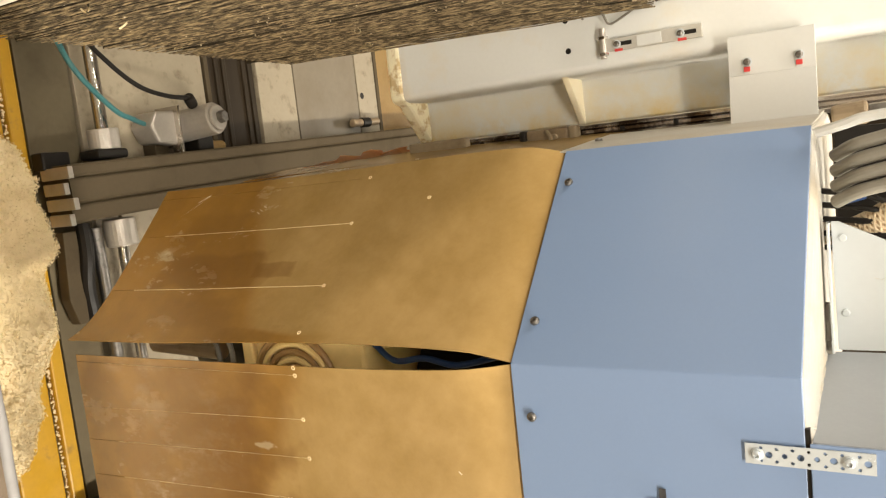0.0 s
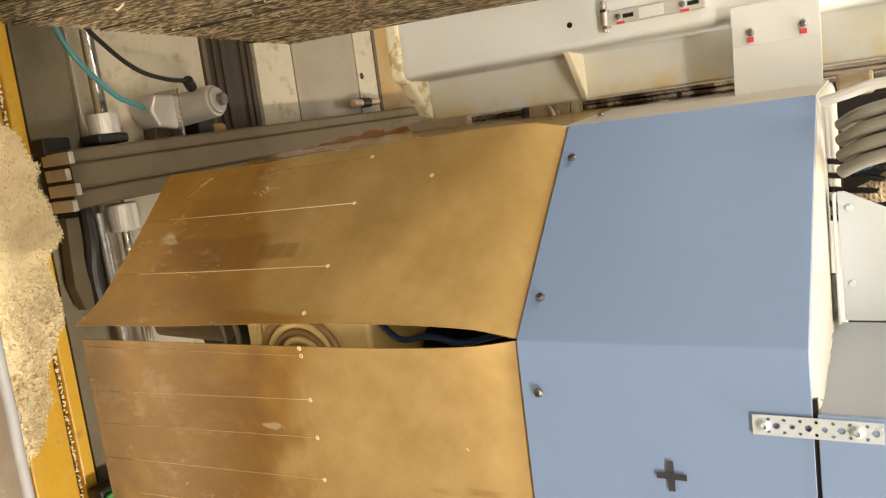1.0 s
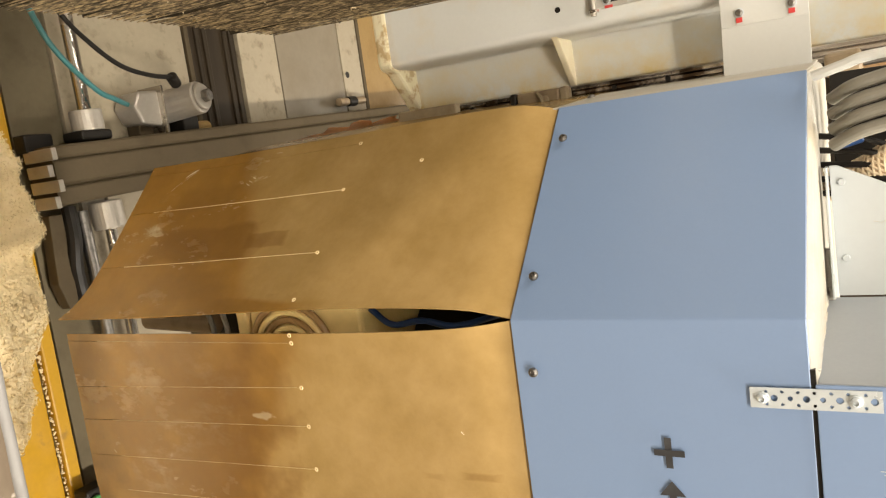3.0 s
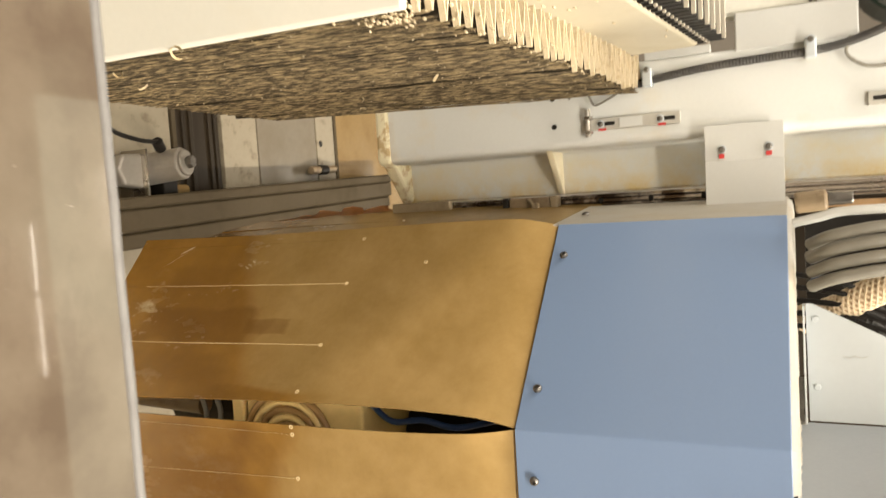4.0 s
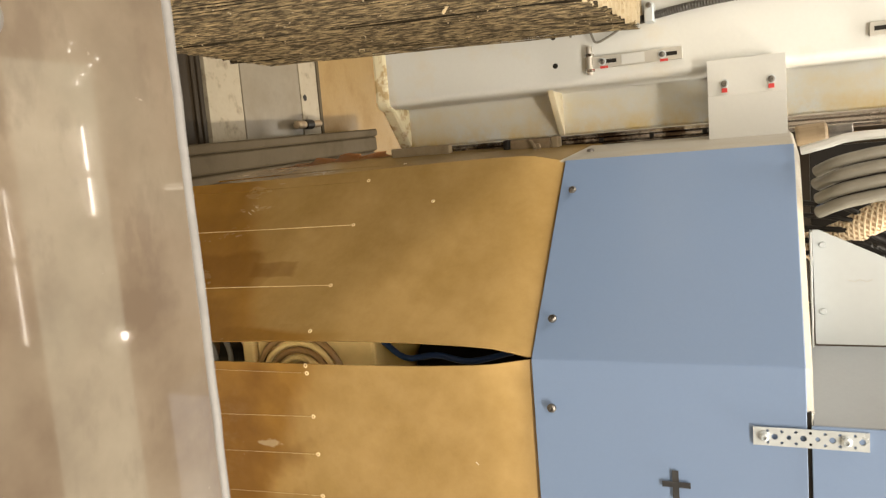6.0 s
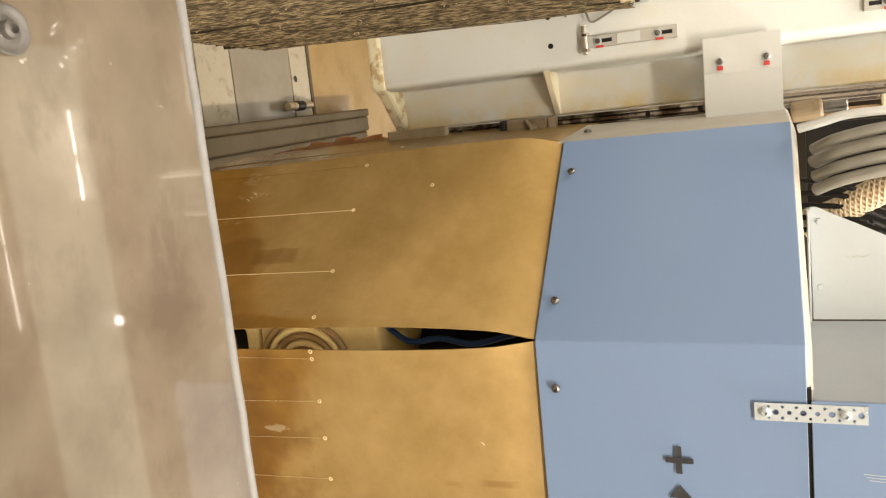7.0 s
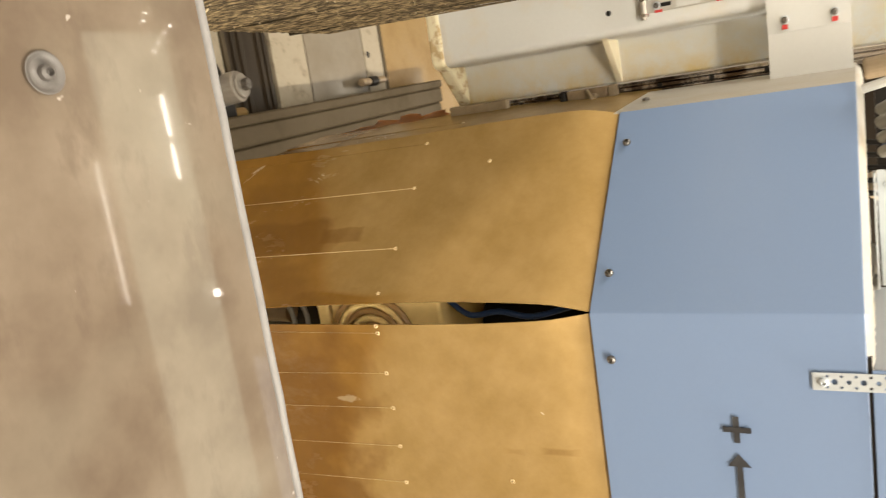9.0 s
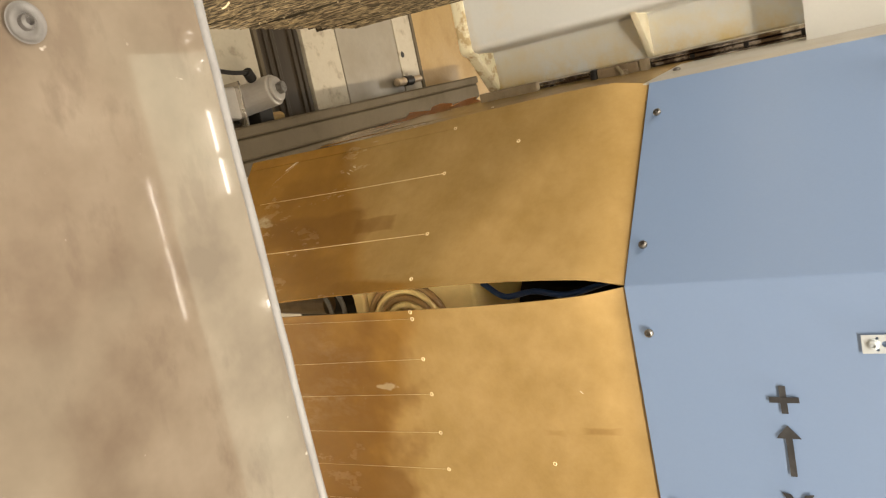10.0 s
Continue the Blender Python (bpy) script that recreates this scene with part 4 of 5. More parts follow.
def bellows():
    root = thing("way_cover_bellows", "black pleated bellows thickly dusted with wood powder", "bellows")
    y0, y1, n = -0.31, COL_Y - 0.008, 30
    bm = bmesh.new()
    top = bmesh.new()
    prev, tprev = None, None
    rnd = random.Random(4)
    for k in range(2 * n + 1):
        y = y0 + (y1 - y0) * k / (2 * n)
        inner = k % 2 == 0
        x = (-0.500 + (0.0045 if k in (14, 34, 52) else rnd.uniform(-0.007, 0.0005))) if inner else (-0.560 + rnd.uniform(-0.012, 0.010))
        yy = y + rnd.uniform(-0.0018, 0.0018)
        zt, zb = rim(y), -0.60 + rnd.uniform(-0.004, 0.004) + 0.02 * math.sin(k * 0.21)
        col = [bm.verts.new((x + 0.002 * math.sin(i * 1.7 + k), yy, zt + (zb - zt) * i / 8)) for i in range(9)]
        if prev:
            for i in range(8):
                bm.faces.new((prev[i], col[i], col[i + 1], prev[i + 1]))
        prev = col
        tv = [top.verts.new((x + (0.002 if inner else -0.002), yy + dy, zt + dz)) for dy, dz in ((-0.0014, 0.002), (0.0014, 0.002), (0.0019, -0.004), (-0.0019, -0.004))]
        if tprev:
            for a, b in ((0, 1), (1, 2), (2, 3), (3, 0)):
                top.faces.new((tprev[a], tprev[b], tv[b], tv[a]))
        tprev = tv
    fill = bmesh.new()
    for k in range(1, 2 * n - 1):
        if rnd.random() < min(0.96, 0.34 + k / n * 0.9):
            ya, yb, yc = [y0 + (y1 - y0) * q / (2 * n) for q in (k - 1, k, k + 1)]
            out_x, in_x = (-0.502, -0.558) if k % 2 else (-0.558, -0.502)
            lean = rnd.uniform(0.45, 0.98)
            tip = in_x + (out_x - in_x) * lean
            z = rim(yb) - rnd.uniform(0.004, 0.012)
            vs = [fill.verts.new((in_x, yb, z)), fill.verts.new((tip, ya + (yb - ya) * (1 - lean), z)), fill.verts.new((tip, yc - (yc - yb) * (1 - lean), z))]
            f = fill.faces.new(vs)
            g = bmesh.ops.extrude_face_region(fill, geom=[f])
            bmesh.ops.translate(fill, vec=(0, 0, -0.01), verts=[v for v in g["geom"] if isinstance(v, bmesh.types.BMVert)])
    tagged(part("dust_in_folds", askew(fill), M_DUST, root), kind="stuff")
    clump = bmesh.new()
    for k in range(420):
        y = y0 + (y1 - y0) * rnd.random()
        low = rnd.random() < 0.45
        if low:
            q = Vector((-0.4965, y, rim(y) - 0.01 - 0.62 * rnd.random() ** 1.6))
            r = rnd.uniform(0.0005, 0.0013)
        else:
            q = Vector((rnd.uniform(-0.577, -0.494), y, rim(y) + rnd.uniform(-0.004, 0.003)))
            r = rnd.uniform(0.0008, 0.0026)
        g = bmesh.ops.create_icosphere(clump, subdivisions=1, radius=r, matrix=Matrix.Translation(q))
        for v in g["verts"]:
            v.co = q + (v.co - q) * rnd.uniform(0.6, 1.35)
    for k in range(150):
        q = Vector((-0.497 + rnd.uniform(-0.006, 0.010), y0 + rnd.uniform(-0.004, 0.03), rim(y0) - abs(rnd.gauss(0, 0.025))))
        g = bmesh.ops.create_icosphere(clump, subdivisions=1, radius=rnd.uniform(0.0007, 0.0018), matrix=Matrix.Translation(q))
        for v in g["verts"]:
            v.co = q + (v.co - q) * rnd.uniform(0.6, 1.35)
    tagged(part("dust_clumps", askew(clump), M_DUST, root, "crumbs of pale wood dust"), kind="stuff")
    part("pleated_cloth", askew(bm), M_BELLOWS, root)
    ridge = bmesh.new()
    for k in range(0, 6 * n + 1):
        y = y0 + (y1 - y0) * (k + 0.35 * noise.noise(Vector((k * 0.83, 0.2, 0.1)))) / (6 * n)
        zt, zb = rim(y) - 0.004, -0.595 + 0.01 * noise.noise(Vector((k * 0.7, 0, 0)))
        tip = k % 3 == 0
        phase = (k / 3.0) % 2
        ring = None
        for i in range(41):
            z = zt + (zb - zt) * i / 40
            w = (0.0007 if tip else 0.0003) + 0.0007 * max(0.0, noise.noise(Vector((k * 3.1, z * 16, 0.5))) + 0.2)
            x = -0.4965 + 0.002 * noise.noise(Vector((k * 1.3, z * 7, 3.0)))
            if not tip:
                x -= 0.004 + 0.003 * (k % 2)
            q = [ridge.verts.new((x + dx, y + dy, z)) for dx, dy in ((-0.0012, -w), (0.0006, -w * 0.5), (0.0006, w * 0.5), (-0.0012, w))]
            if ring:
                for a in range(3):
                    ridge.faces.new((ring[a], ring[a + 1], q[a + 1], q[a]))
            ring = q
    tagged(part("dusty_fold_edges", askew(ridge), M_RIDGE, root), kind="stuff")
    part("dusty_rim", askew(top), M_DUST, root, "cream dusty upper rim of the pleats")
    single("bellows_end_plate", prism([(-1.05, -0.324), (-0.446, -0.324), (-0.446, -0.314), (-1.05, -0.314)], -0.72, 0.076, 0.003), M_ENDPLATE, "white end plate of the bellows", "end plate")


bellows()


def gantry_beam():
    m = Matrix.Translation((0, 0, 0.0856)) @ pose(0, 0, 0, math.degrees(math.atan(0.118)), 0, 0)

    def tilted(bm):
        bmesh.ops.transform(bm, matrix=m, verts=bm.verts)
        return bm
    single("cross_beam", tilted(box(-0.71, -0.308, 0.0, -0.505, 0.412, 0.107, 0.004)), M_BEAM, "cream painted beam above the bellows with chips on it", "beam")
    chain = thing("cable_chain", "black plastic cable chain with pale crossbars lying along the beam", "cable chain")
    for k in range(34):
        y = -0.30 + k * 0.0208
        side = box(-0.512, y, 0.127, -0.507, y + 0.0178, 0.150, 0.002)
        side = box(-0.511, y + 0.003, 0.1105, -0.505, y + 0.012, 0.1235, 0.002, side)
        lk = part("chain_link", tilted(side), M_BLACK, chain)
        part("link_pin", tilted(box(-0.5085, y + 0.0135, 0.122, -0.5045, y + 0.0185, 0.1265, 0.001)), M_BAR, lk, "pale plastic pin")
        if k % 2 == 0:
            part("crossbar", tilted(box(-0.690, y + 0.006, 0.150, -0.5045, y + 0.0092, 0.156, 0.0008)), M_BAR, lk, "pale plastic crossbar")
        part("far_side", tilted(box(-0.697, y, 0.112, -0.691, y + 0.0178, 0.152, 0.002)), M_BLACK, lk)
    part("cable_tray", tilted(box(-0.689, -0.30, 0.110, -0.516, 0.41, 0.126, 0.002)), M_BLACK, chain)
    rnd = random.Random(31)
    for k in range(9):
        y, z = rnd.uniform(-0.05, 0.30), rnd.uniform(0.02, 0.10)
        bm = box(-0.505, y, z, -0.5035, y + rnd.uniform(0.004, 0.012), z + rnd.uniform(0.001, 0.003), 0.0004)
        single("paint_chip", tilted(bm), M_DUST, "flake of pale dust on the cream beam", "dust flake", group="flakes on the beam")


gantry_beam()


# ---- chips ----
placed(*BED_PLACE)


def chip_pile():
    rnd = random.Random(11)

    def height(x, y):
        edge = 0.020 - (1.0 if x > -0.19 else 1.05) * (x + 0.19) ** 2 + 0.030 * noise.noise(Vector((x * 9, 0.3, 1.7))) + 0.012 * noise.noise(Vector((x * 30, 0.9, 4.7)))
        d = edge - y
        f = (1 - math.exp(-max(0, d + 0.03) / 0.03)) * max(0.0, min(1.0, (x + 0.62) / 0.16))
        return BED - 0.10 + 0.29 * f + f * (0.03 * noise.noise(Vector((x * 8, y * 8, 2))) + 0.014 * noise.noise(Vector((x * 25, y * 25, 5))))
    bm = bmesh.new()
    nx, ny = 90, 60
    g = [[bm.verts.new((x, y, height(x, y))) for y in [-0.5 + 0.65 * j / ny for j in range(ny + 1)]] for x in [-0.62 + 1.1 * i / nx for i in range(nx + 1)]]
    for i in range(nx):
        for j in range(ny):
            bm.faces.new((g[i][j], g[i + 1][j], g[i + 1][j + 1], g[i][j + 1]))
    root = thing("shavings_pile", "heap of pale curly wood shavings on the machine bed", "wood shavings", kind="stuff")
    part("heap", bm, M_CHIPS, root, smooth=True)
    verts, faces = [], []
    for k in range(34000):
        x, y = rnd.uniform(-0.6, 0.45), rnd.uniform(-0.34, 0.085)
        z = height(x, y) + rnd.uniform(0, 0.006)
        if z < BED - 0.03:
            continue
        r, turn, w = rnd.uniform(0.0014, 0.0040), rnd.uniform(1.5, 5.5), rnd.uniform(0.0004, 0.0011)
        rot = Euler((rnd.uniform(0, 6.3), rnd.uniform(0, 6.3), rnd.uniform(0, 6.3))).to_matrix()
        b = len(verts)
        for i in range(6):
            a = turn * i / 5
            for e in (-1, 1):
                v = rot @ Vector((r * math.cos(a), r * math.sin(a), e * w + 0.001 * i))
                verts.append((x + v.x, y + v.y, z + v.z))
        faces += [(b + 2 * i, b + 2 * i + 1, b + 2 * i + 3, b + 2 * i + 2) for i in range(5)]
    me = bpy.data.meshes.new("shavings")
    me.from_pydata(verts, [], faces)
    me.transform(PLACE)
    me.materials.append(M_CHIPS)
    ob = new("shavings", me)
    ob.parent = root
    tagged(ob, kind="stuff")


chip_pile()


# ---- near panel ----
placed(1, 0, 0, 0)


def near_panel():
    root = thing("sheet_guard", "satin grey sheet metal guard with a pale worn edge", "machine guard")
    ye, ze = -0.582, 0.024
    yb, zb = -0.812, 0.024
    d = Vector((0, yb - ye, zb - ze)).normalized()
    BOLTPOS = Vector((-0.331, ye, ze)) + d * 0.1065
    n = Vector((0, -d.z, d.y))
    if n.z < 0:
        n = -n
    bm = bmesh.new()
    pts = []
    for s in (0.0, 0.26):
        for x in (-1.3, 1.0):
            pts.append(Vector((x, ye, ze)) + d * s)
    vs = [bm.verts.new(pts[i]) for i in (0, 1, 3, 2)]
    f = bm.faces.new(vs)
    r = bmesh.ops.extrude_face_region(bm, geom=[f])
    bmesh.ops.translate(bm, vec=-n * 0.004, verts=[v for v in r["geom"] if isinstance(v, bmesh.types.BMVert)])
    part("sheet", bm, M_PANEL, root)
    rnd = random.Random(6)
    lip = [(-1.3 + 2.3 * k / 120, ye + rnd.uniform(-0.0003, 0.0004), ze - 0.0012 + rnd.uniform(-0.0002, 0.0003)) for k in range(121)]
    part("edge_lip", tube(lip, 0.0034, 10, 1), M_EDGE, root, "pale worn edge", smooth=True)
    for x in (-1.27, 0.97):
        part("post", box(x - 0.03, ye - 0.22, -1.6, x + 0.03, ye - 0.16, ze - 0.004), M_WHITE, root)
    dish = bmesh.new()
    rings = []
    for r, z in ((0.0098, 0.0), (0.0093, 0.0002), (0.0080, -0.0008), (0.0066, -0.0015), (0.0048, -0.0006), (0.0, -0.0002)):
        rings.append([dish.verts.new((r * math.cos(a), r * math.sin(a), z + 0.0018)) for a in [2 * math.pi * i / 32 for i in range(32)]] if r else [dish.verts.new((0, 0, z + 0.0018))])
    for a, b in zip(rings, rings[1:]):
        for i in range(32):
            dish.faces.new((a[i], a[(i + 1) % 32], b[(i + 1) % 32], b[i]) if len(b) > 1 else (a[i], a[(i + 1) % 32], b[0]))
    bmesh.ops.transform(dish, matrix=frame_from(BOLTPOS, n), verts=dish.verts)
    part("dished_washer", dish, M_DISH, root, smooth=True)
    bolt_meshes(root, BOLTPOS + n * 0.0005, n, 0.0038, 0.0, M_DISH)


near_panel()


# ---- bed fittings ----
placed(*BED_PLACE)


def cylinders():
    root = thing("pneumatic_cylinder", "silver pneumatic cylinder with a bright rod under the profile", "pneumatic cylinder")
    part("rod", rod((-1.3, 0.198, -0.955), (-0.385, 0.203, -0.95), 0.0125, 22), M_STEEL, root)
    part("collar", rod((-0.392, 0.203, -0.95), (-0.352, 0.204, -0.95), 0.030, 28, bevel=0.002), M_CAST, root)
    part("seal_block", box(-0.352, 0.168, -0.985, -0.333, 0.238, -0.925, 0.005), M_BLACK, root)
    part("barrel", rod((-0.213, 0.208, -0.95), (-0.158, 0.210, -0.95), 0.031, 28, bevel=0.003), M_CAST, root)
    part("rod", rod((-0.158, 0.210, -0.95), (0.55, 0.222, -0.95), 0.0115, 22), M_STEEL, root)
    part("guide_rod", rod((-0.20, 0.163, -0.965), (0.5, 0.176, -0.965), 0.012, 18), M_BOLT, root)
    lever = thing("hinge_lever", "dark rubber lever and grey bracket beside the cylinder", "bracket")
    part("lever_arm", tube([(-0.21, 0.137, -0.965), (-0.15, 0.130, -0.955), (-0.09, 0.128, -0.965), (-0.02, 0.138, -0.975)], 0.014, 10, 6), M_BLACK, lever)
    part("bracket_plate", prism([(-0.20, 0.092), (-0.07, 0.084), (-0.02, 0.098), (-0.02, 0.118), (-0.20, 0.120)], -0.99, -0.962, 0.002), M_ALU, lever)
    part("hex_bolt", rod((-0.285, 0.118, -0.955), (-0.285, 0.135, -0.955), 0.014, 6, bevel=0.001), M_STEEL, lever)
    part("dark_block", box(-0.352, 0.070, -0.99, -0.318, 0.128, -0.955, 0.004), M_BLACK, lever)


cylinders()


def valve():
    root = thing("vacuum_valve", "round silver valve body with a teal hose and black cable", "valve")
    part("body", rod((-0.392, 0.405, -0.985), (-0.404, 0.432, -0.868), 0.035, 30, bevel=0.004), M_CAST, root)
    part("end_ring", rod((-0.404, 0.432, -0.869), (-0.4048, 0.434, -0.860), 0.029, 28, bevel=0.004), M_CAST, root)
    part("knob", rod((-0.4048, 0.434, -0.861), (-0.406, 0.437, -0.846), 0.014, 6, bevel=0.002), M_BOLT, root)
    part("port_block", prism([(-0.425, 0.318), (-0.395, 0.300), (-0.360, 0.318), (-0.352, 0.380), (-0.428, 0.380)], -0.99, -0.925, 0.006), M_CAST, root)
    part("clamp_plate", box(-0.436, 0.366, -0.985, -0.330, 0.372, -0.912, 0.001), M_STEEL, root)
    part("foot", box(-0.375, 0.33, -0.995, -0.330, 0.40, -0.955, 0.003), M_ALU, root)
    part("cable_plug", rod((-0.436, 0.405, -0.905), (-0.452, 0.385, -0.895), 0.012, 14, bevel=0.002), M_BLACK, root)
    part("teal_hose", tube([(-0.400, 0.310, -0.95), (-0.408, 0.250, -0.915), (-0.425, 0.198, -0.90), (-0.493, 0.125, -0.895), (-0.568, 0.092, -0.90), (-0.70, 0.07, -0.93)], 0.0052, 12, 8), M_TEAL, root)
    part("black_cable", tube([(-0.450, 0.388, -0.896), (-0.452, 0.325, -0.89), (-0.470, 0.262, -0.895), (-0.514, 0.202, -0.90), (-0.574, 0.150, -0.905), (-0.70, 0.11, -0.93)], 0.0048, 12, 8), M_BLACK, root)
    stop = thing("stop_block", "small black stop block with a brass bolt on the bed", "stop block")
    part("block", box(-0.372, 0.43, -0.99, -0.332, 0.475, -0.93, 0.003), M_BLACK, stop)
    part("bolt", rod((-0.348, 0.475, -0.945), (-0.348, 0.515, -0.945), 0.013, 14, bevel=0.002), M_OCHRE, stop)
    pin = thing("locating_pin", "steel locating pin in a dark holder on the bed plate", "pin")
    part("pin_body", rod((-0.398, 1.075, -0.965), (-0.400, 1.12, -0.965), 0.012, 16, bevel=0.002), M_GRIMY, pin)
    part("holder", rod((-0.400, 1.12, -0.965), (-0.401, 1.16, -0.965), 0.015, 16, bevel=0.002), M_BLACK, pin)
    part("tail", rod((-0.401, 1.16, -0.965), (-0.404, 1.21, -0.965), 0.011, 16, bevel=0.002), M_GRIMY, pin)
    for x in (-0.485, -0.65):
        single("plate_hole", rod((x, 1.18, -0.9925), (x, 1.18, -0.9905), 0.010, 16), M_BLACK, "dark round hole in the bed plate", "hole", group="holes in the bed plate")


valve()


def push_button():
    root = thing("push_button", "black switch box with a green button on the beam", "switch")
    part("box", box(0.322, 0.040, -0.985, 0.37, 0.105, -0.945, 0.005), M_BLACK, root)
    part("lower_box", box(0.372, 0.050, -0.985, 0.46, 0.098, -0.955, 0.005), M_BLACK, root)
    part("green_button", rod((0.345, 0.056, -0.945), (0.345, 0.056, -0.937), 0.011, 20, bevel=0.002), surface("green_plastic", (0.05, 0.22, 0.06), (0.03, 0.12, 0.04), rough=0.35), root, "green push button")


push_button()


# ---- inside the curtain ----
placed(*HEAD_PLACE)


def spindle():
    root = thing("spindle_unit", "cream spindle housing with brown hose coils inside the curtain", "spindle")
    part("housing", box(-0.012, 0.040, -0.425, 0.30, 0.27, -0.215, 0.006), M_SPINDLE, root)
    part("end_cover", box(-0.010, 0.038, -0.452, 0.28, 0.25, -0.430, 0.004), M_SPINDLE, root)
    for k, r in enumerate((0.030, 0.042, 0.054, 0.066, 0.078)):
        pts = [(0.062 + r * math.cos(a), 0.034 - 0.0005 * k, -0.342 + r * math.sin(a)) for a in [2 * math.pi * i / 16 for i in range(17)]]
        part("hose_coil", tube(pts, 0.0052, 8, 3), M_SPINDLE if k % 2 else M_COIL, root)
    part("motor", rod((0.1, 0.24, -0.21), (0.1, 0.24, 0.02), 0.09, 28, bevel=0.006), M_BLACK, root)
    part("nose", rod((0.06, 0.20, -0.455), (0.06, 0.20, -0.70), 0.06, 28, r2=0.045, bevel=0.004), M_BLACK, root)
    part("tool_holder", rod((0.03, 0.095, -0.56), (0.02, 0.090, -0.72), 0.018, 20), M_GRIMY, root)
    hose = thing("blue_hose", "blue air hose inside the machine head", "hose")
    part("hose_run", tube([(0.0, 0.060, -0.21), (0.020, 0.050, -0.17), (0.014, 0.048, -0.12), (0.022, 0.050, -0.07), (0.010, 0.060, -0.01)], 0.0045, 10, 6), M_BLUECABLE, hose)
    for k, (x, z) in enumerate(((0.022, -0.455), (0.030, -0.52), (0.026, -0.49))):
        part("wire", tube([(x - 0.035, 0.055, z - 0.012), (x, 0.045, z + 0.008), (x + 0.05, 0.055, z - 0.012)], 0.0045, 8, 5), M_GREYCABLE if k else M_BURR, hose)
    # Unseen black backing, added so that the curtain gap looks into darkness.
    single("dark_head_backing", box(-0.24, 0.34, -0.75, 0.60, 0.35, HZ, 0.002), M_BLACK, "black backing added to keep the inside of the machine head dark", "panel")


spindle()


def torn_rubber():
    bm = bmesh.new()
    rows = []
    for i in range(25):
        u = i / 24
        z = -0.66 + 0.36 * u
        w = 0.020 * math.sin(math.pi * u) ** 0.8 * (0.75 + 0.25 * math.sin(i * 1.3)) + 0.002
        rows.append([bm.verts.new((-0.266 - w * j / 4, 0.47 + 0.010 * j + 0.004 * math.sin(i * 0.9), z + 0.012 * j / 4 * math.sin(i * 1.7))) for j in range(5)])
    for a, b in zip(rows, rows[1:]):
        for j in range(4):
            bm.faces.new((a[j], a[j + 1], b[j + 1], b[j]))
    bmesh.ops.solidify(bm, geom=bm.faces[:], thickness=0.002)
    single("torn_flap", bm, M_ORANGE, "torn orange-brown rubber flap behind the curtain", "rubber flap", smooth=True)


torn_rubber()


# ---- column fittings ----
placed(0.92, -0.0085, COL_Y - 0.5566, 0.031)


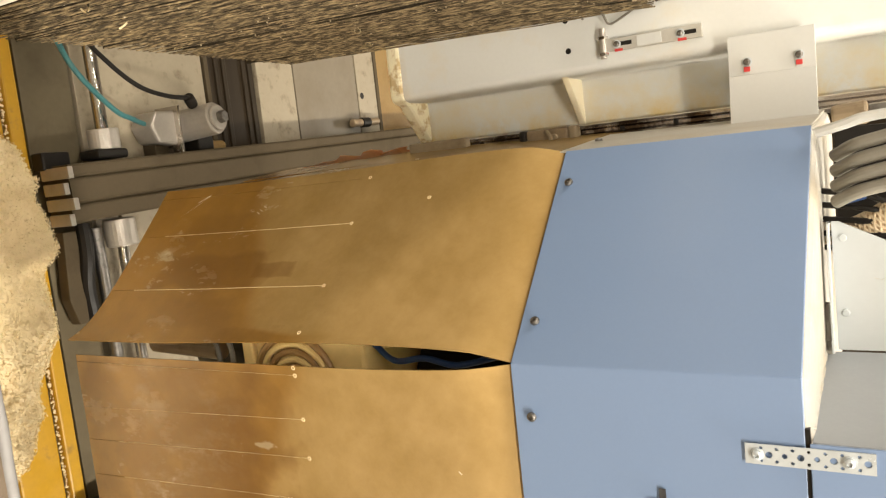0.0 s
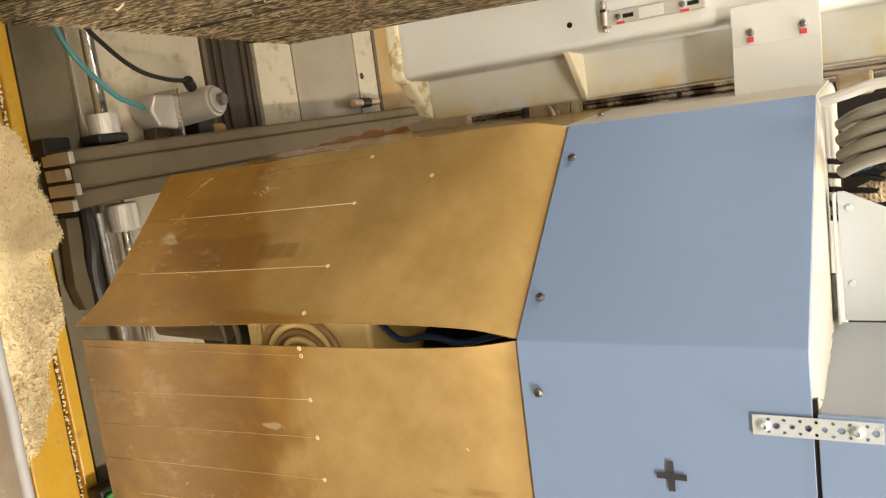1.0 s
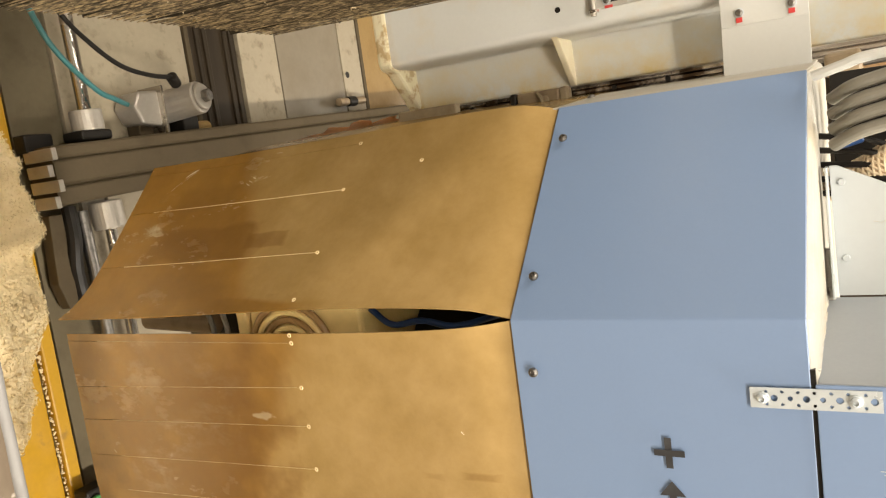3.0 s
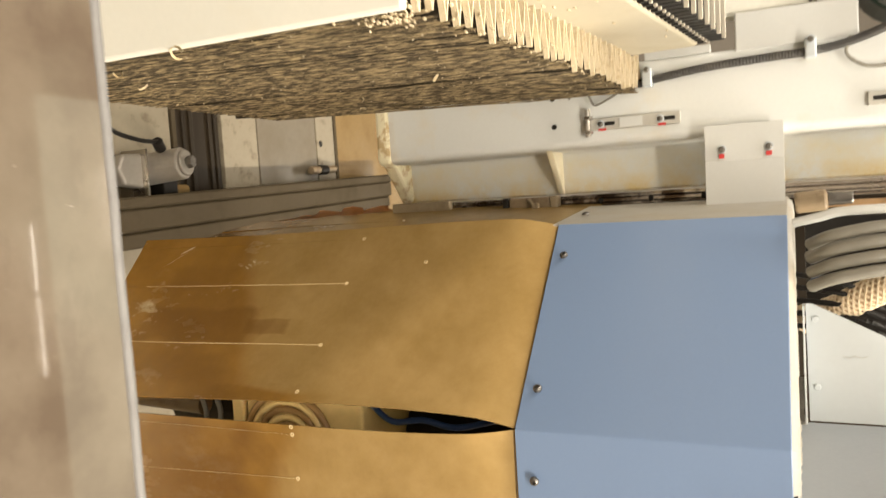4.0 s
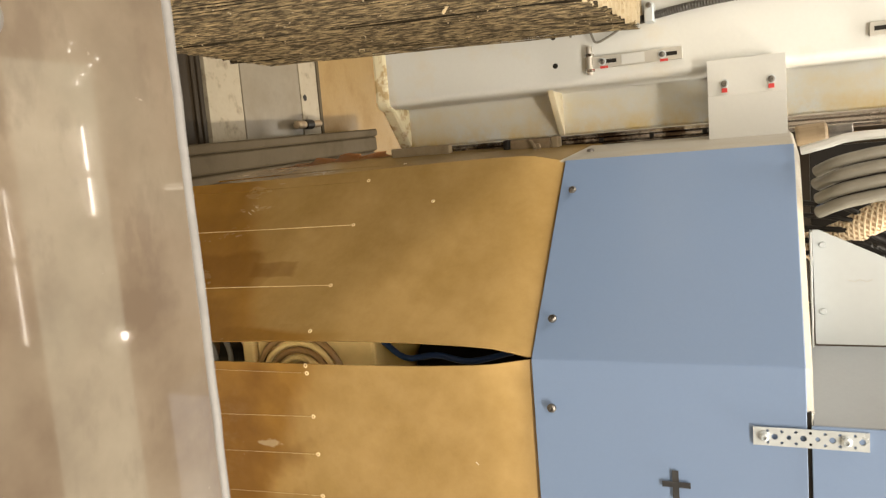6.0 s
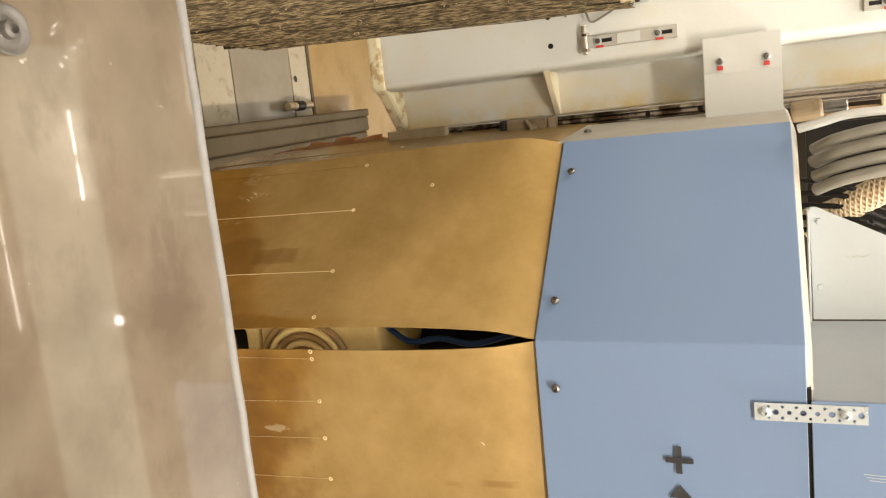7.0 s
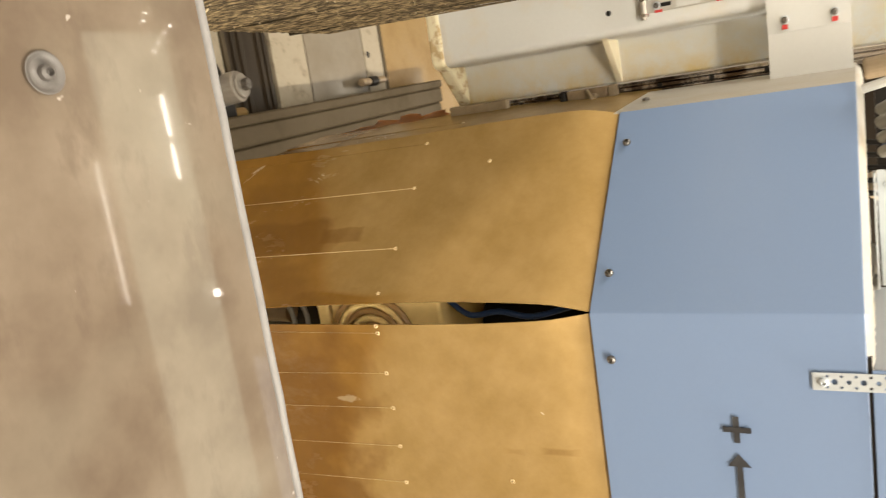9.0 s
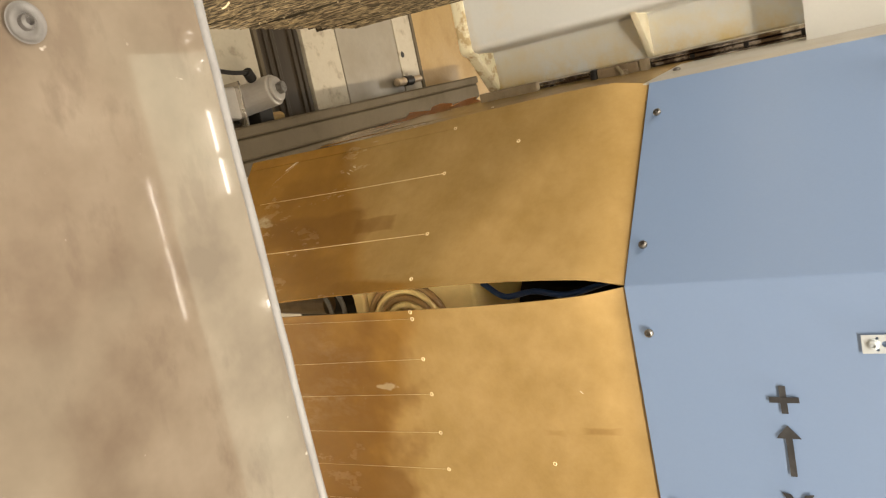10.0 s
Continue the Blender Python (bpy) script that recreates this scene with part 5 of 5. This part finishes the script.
def conduit():
    root = thing("corrugated_conduit", "black corrugated cable conduit clipped to the column", "conduit")
    part("pipe", tube([(-0.492, 0.594, 0.118), (-0.499, 0.592, 0.16), (-0.507, 0.590, 0.24), (-0.511, 0.590, 0.33), (-0.514, 0.590, 0.41), (-0.524, 0.588, 0.47), (-0.548, 0.580, 0.54), (-0.60, 0.56, 0.66)], 0.0078, 12, 34, ridges=0.0011), M_CONDUIT, root)
    for z, x in ((0.136, -0.4955), (0.402, -0.5135)):
        part("clip", box(x - 0.022, 0.5795, z - 0.009, x + 0.011, 0.606, z + 0.009, 0.003), M_ZINC, root)
        bolt_meshes(root, (x - 0.018, 0.579, z), (0, -1, 0), 0.005, 0.007)
    wire = thing("sensor_wire", "thin grey wire looping from the switch to the conduit", "wire")
    part("strand", tube([(-0.478, 0.593, -0.010), (-0.495, 0.585, -0.008), (-0.505, 0.58, -0.002)], 0.0022, 8, 6), M_GREYCABLE, wire)
    part("strand", tube([(-0.500, 0.575, 0.02), (-0.478, 0.585, 0.030), (-0.462, 0.590, 0.038), (-0.470, 0.590, 0.062), (-0.485, 0.590, 0.092), (-0.494, 0.590, 0.118)], 0.0022, 8, 6), M_GREYCABLE, wire)
    loop = thing("looped_wire", "thin beige wire hanging in a loop on the column", "wire")
    part("strand", tube([(-0.530, 0.585, 0.462), (-0.503, 0.590, 0.455), (-0.482, 0.592, 0.478), (-0.478, 0.594, 0.51), (-0.49, 0.594, 0.545), (-0.50, 0.594, 0.58)], 0.003, 8, 6), M_GREYCABLE, loop)
    for x, z in ((-0.430, -0.045), (-0.484, -0.046)):
        single("bolt_hole", rod((x, 0.607, z), (x, 0.6045, z), 0.0052, 16), M_BLACK, "small dark threaded hole in the column", "hole", group="holes in the column")
    cover = thing("column_cover", "white sheet cover standing on the edge of the column", "cover")
    part("lower_sheet", box(-0.595, 0.60, 0.285, -0.530, 0.612, 0.475, 0.003), M_WHITE, cover)
    part("upper_sheet", box(-0.95, 0.60, 0.415, -0.5955, 0.612, 0.475, 0.003), M_WHITE, cover)
    single("edge_strip", box(-0.548, 0.598, 0.13, -0.5335, 0.606, 0.245, 0.002), M_WHITE, "white edge strip on the column", "strip")
    wall = thing("cream_cabinet", "cream ridged sheet metal cabinet beyond the column", "cabinet")
    for k in range(6):
        x = -0.629 - 0.038 * k
        part("ridged_panel", box(x, 0.615, 0.20, x + 0.037, 0.660, 0.414, 0.008), M_BAND, wall)
    cord = thing("thin_cable", "thin black cable hanging on the cream cabinet", "cable")
    part("strand", tube([(-0.66, 0.610, 0.428), (-0.645, 0.609, 0.4265), (-0.626, 0.609, 0.412), (-0.612, 0.610, 0.406), (-0.598, 0.612, 0.405)], 0.0022, 8, 6), M_BLACK, cord)
    motor = thing("fan_unit", "dark green round motor housing with a grey rim", "motor")
    part("rim", tube([(-0.64 + 0.075 * math.cos(a), 0.60, 0.56 + 0.075 * math.sin(a)) for a in [2 * math.pi * i / 20 for i in range(21)]], 0.007, 10, 3), M_FANRIM, motor)
    part("case", rod((-0.64, 0.612, 0.56), (-0.64, 0.72, 0.56), 0.085, 28, bevel=0.004), surface("dark_green_paint", (0.014, 0.034, 0.024), (0.01, 0.015, 0.014), rough=0.4), motor)
    part("hub", rod((-0.64, 0.600, 0.56), (-0.64, 0.612, 0.56), 0.03, 20, bevel=0.002), M_BLACK, motor)


conduit()


placed(0.82, -0.049, -0.150, 0.068)


def cables():
    grp = "grey cables behind the hood"
    for k, (x, y) in enumerate(((-0.212, 0.40), (-0.191, 0.39), (-0.170, 0.382), (-0.149, 0.376), (-0.19, 0.43))):
        c = thing("grey_cable", "thick grey cable hanging in a bend behind the hood", "cable", group=grp)
        part("sheath", tube([(x + 0.025, y + 0.03, 0.384), (x + 0.012, y + 0.005, 0.408), (x + 0.004, y, 0.44), (x - 0.002, y, 0.48), (x - 0.006, y + 0.01, 0.56), (x - 0.01, y + 0.03, 0.75)], 0.0094, 14, 8), M_GREYCABLE, c)
    bar = thing("flat_bar", "cream flat steel bar bent behind the hood", "bar")
    part("bar_strip", tube([(-0.222, 0.43, 0.362), (-0.231, 0.42, 0.40), (-0.238, 0.415, 0.43), (-0.240, 0.41, 0.50), (-0.243, 0.41, 0.80)], 0.0075, 8, 6), M_WHITE, bar)
    br = thing("braided_hose", "beige braided hose curving behind the bracket", "hose")
    line = smooth_path([(-0.055, 0.50, 0.37), (-0.075, 0.48, 0.42), (-0.105, 0.46, 0.47), (-0.135, 0.45, 0.54), (-0.16, 0.45, 0.70)], 12)
    part("hose_body", tube(line, 0.022, 18, 1), M_BRAID, br)
    strand = surface("cream_braid_yarn", (0.66, 0.53, 0.36), (0.5, 0.36, 0.2), rough=0.7, amount=0.5, coarse=60)
    for way in (-1, 1):
        for k in range(9):
            pts = []
            for i, c in enumerate(line):
                d = (line[min(i + 1, len(line) - 1)] - line[max(i - 1, 0)]).normalized()
                u = d.cross(Vector((0, 1, 0))).normalized()
                w = d.cross(u)
                a = way * i * 0.42 + k * 2 * math.pi / 9
                pts.append(c + (u * math.cos(a) + w * math.sin(a)) * 0.022)
            part("yarn", tube(pts, 0.0021, 5, 2), strand, br, "cream woven yarn")
    bl = thing("blue_connector", "dark blue connector among black wires", "connector")
    part("plug", rod((-0.122, 0.45, 0.385), (-0.130, 0.45, 0.42), 0.009, 14, bevel=0.003), M_BLUECABLE, bl)
    for k in range(5):
        w = thing("black_wire", "thin black wire behind the hood", "wire", group="black wires behind the hood")
        part("strand", tube([(-0.14 + 0.022 * k, 0.475, 0.33), (-0.125 + 0.02 * k, 0.455, 0.42 + 0.01 * k), (-0.09 + 0.015 * k, 0.47, 0.50), (-0.06 + 0.02 * k, 0.49, 0.62)], 0.0045, 8, 6), M_BLACK, w)


cables()


def behind_cables():
    # Black sheet put in for the deep shade; no panel is seen there.
    single("shade_backing", box(-0.225, 0.53, HT + 0.03, 0.075, 0.54, 1.0, 0.002), M_BLACK, "black sheet standing in for the deep shade behind the cables", "panel")
    single("rail_backing", box(-0.243, 0.784, 0.40, -0.230, 0.79, 0.80, 0.001), surface("orange_primer", (0.42, 0.26, 0.13), (0.30, 0.18, 0.09), rough=0.5, amount=0.5), "orange primed plate below the rail", "plate")
    fit = thing("hose_fitting", "brown rubber hose end with a dark metal fitting", "hose fitting")
    part("hose_end", rod((-0.242, 0.756, 0.372), (-0.246, 0.754, 0.430), 0.021, 20, bevel=0.006), M_GRIMY, fit)
    part("fitting", rod((-0.246, 0.754, 0.430), (-0.248, 0.753, 0.474), 0.012, 16, bevel=0.003), M_BOLT, fit)
    single("cream_block", box(-0.262, 0.765, 0.535, -0.238, 0.783, 0.80, 0.002), M_CREAM, "cream block beside the rail", "block")


behind_cables()


placed(*HEAD_PLACE)


def sealant():
    root = thing("sealant_strip", "cream foam sealant squeezed along the base of the housing", "sealant")
    rnd = random.Random(2)
    a = [(0.058 - 0.034 * y / 0.2 + rnd.uniform(-0.0015, 0.0015), y, HT + 0.003 + y * 0.010 + rnd.uniform(0, 0.0025)) for y in [0.01 + 0.185 * i / 40 for i in range(41)]]
    part("side_bead", tube(a, 0.0035, 8, 3), M_TOP, root)
    b = [(x, 0.200 + rnd.uniform(-0.003, 0.002), HT + 0.010 + rnd.uniform(0, 0.003)) for x in [-0.03 + 0.06 * i / 8 for i in range(9)]]
    part("back_bead", tube(b, 0.005, 8, 3), M_TOP, root)


sealant()


placed(1, 0, 0, 0)


def loose_chips():
    """Single curls of wood caught on the folds, the plate and the ledges."""
    rnd = random.Random(21)
    spots = [(-0.458, 0.20, -0.26), (-0.466, -0.10, -0.42), (-0.465, -0.20, -0.36), (-0.454, 0.05, -0.06), (-0.470, 0.10, -0.54), (-0.470, 0.16, -0.53), (-0.461, 0.33, -0.33)]
    for q in spots + [(-0.441, -0.326, -0.155)]:
        bm = bmesh.new()
        r, turn, w = 0.0065 if q[1] < -0.3 else rnd.uniform(0.004, 0.009), rnd.uniform(3.6, 5.2), rnd.uniform(0.0008, 0.0018)
        rot = Euler((rnd.uniform(0, 6.3), rnd.uniform(0, 6.3), rnd.uniform(0, 6.3))).to_matrix()
        prev = None
        for i in range(9):
            a = turn * i / 8
            pr = [bm.verts.new(Vector(q) + rot @ Vector((r * math.cos(a), r * math.sin(a), e * w))) for e in (-1, 1)]
            if prev:
                bm.faces.new((prev[0], prev[1], pr[1], pr[0]))
            prev = pr
        bmesh.ops.solidify(bm, geom=bm.faces[:], thickness=0.0005)
        single("wood_curl", bm, M_CHIPS, "single pale curl of wood caught on the machine", "wood curl", group="loose wood curls", smooth=True)


loose_chips()
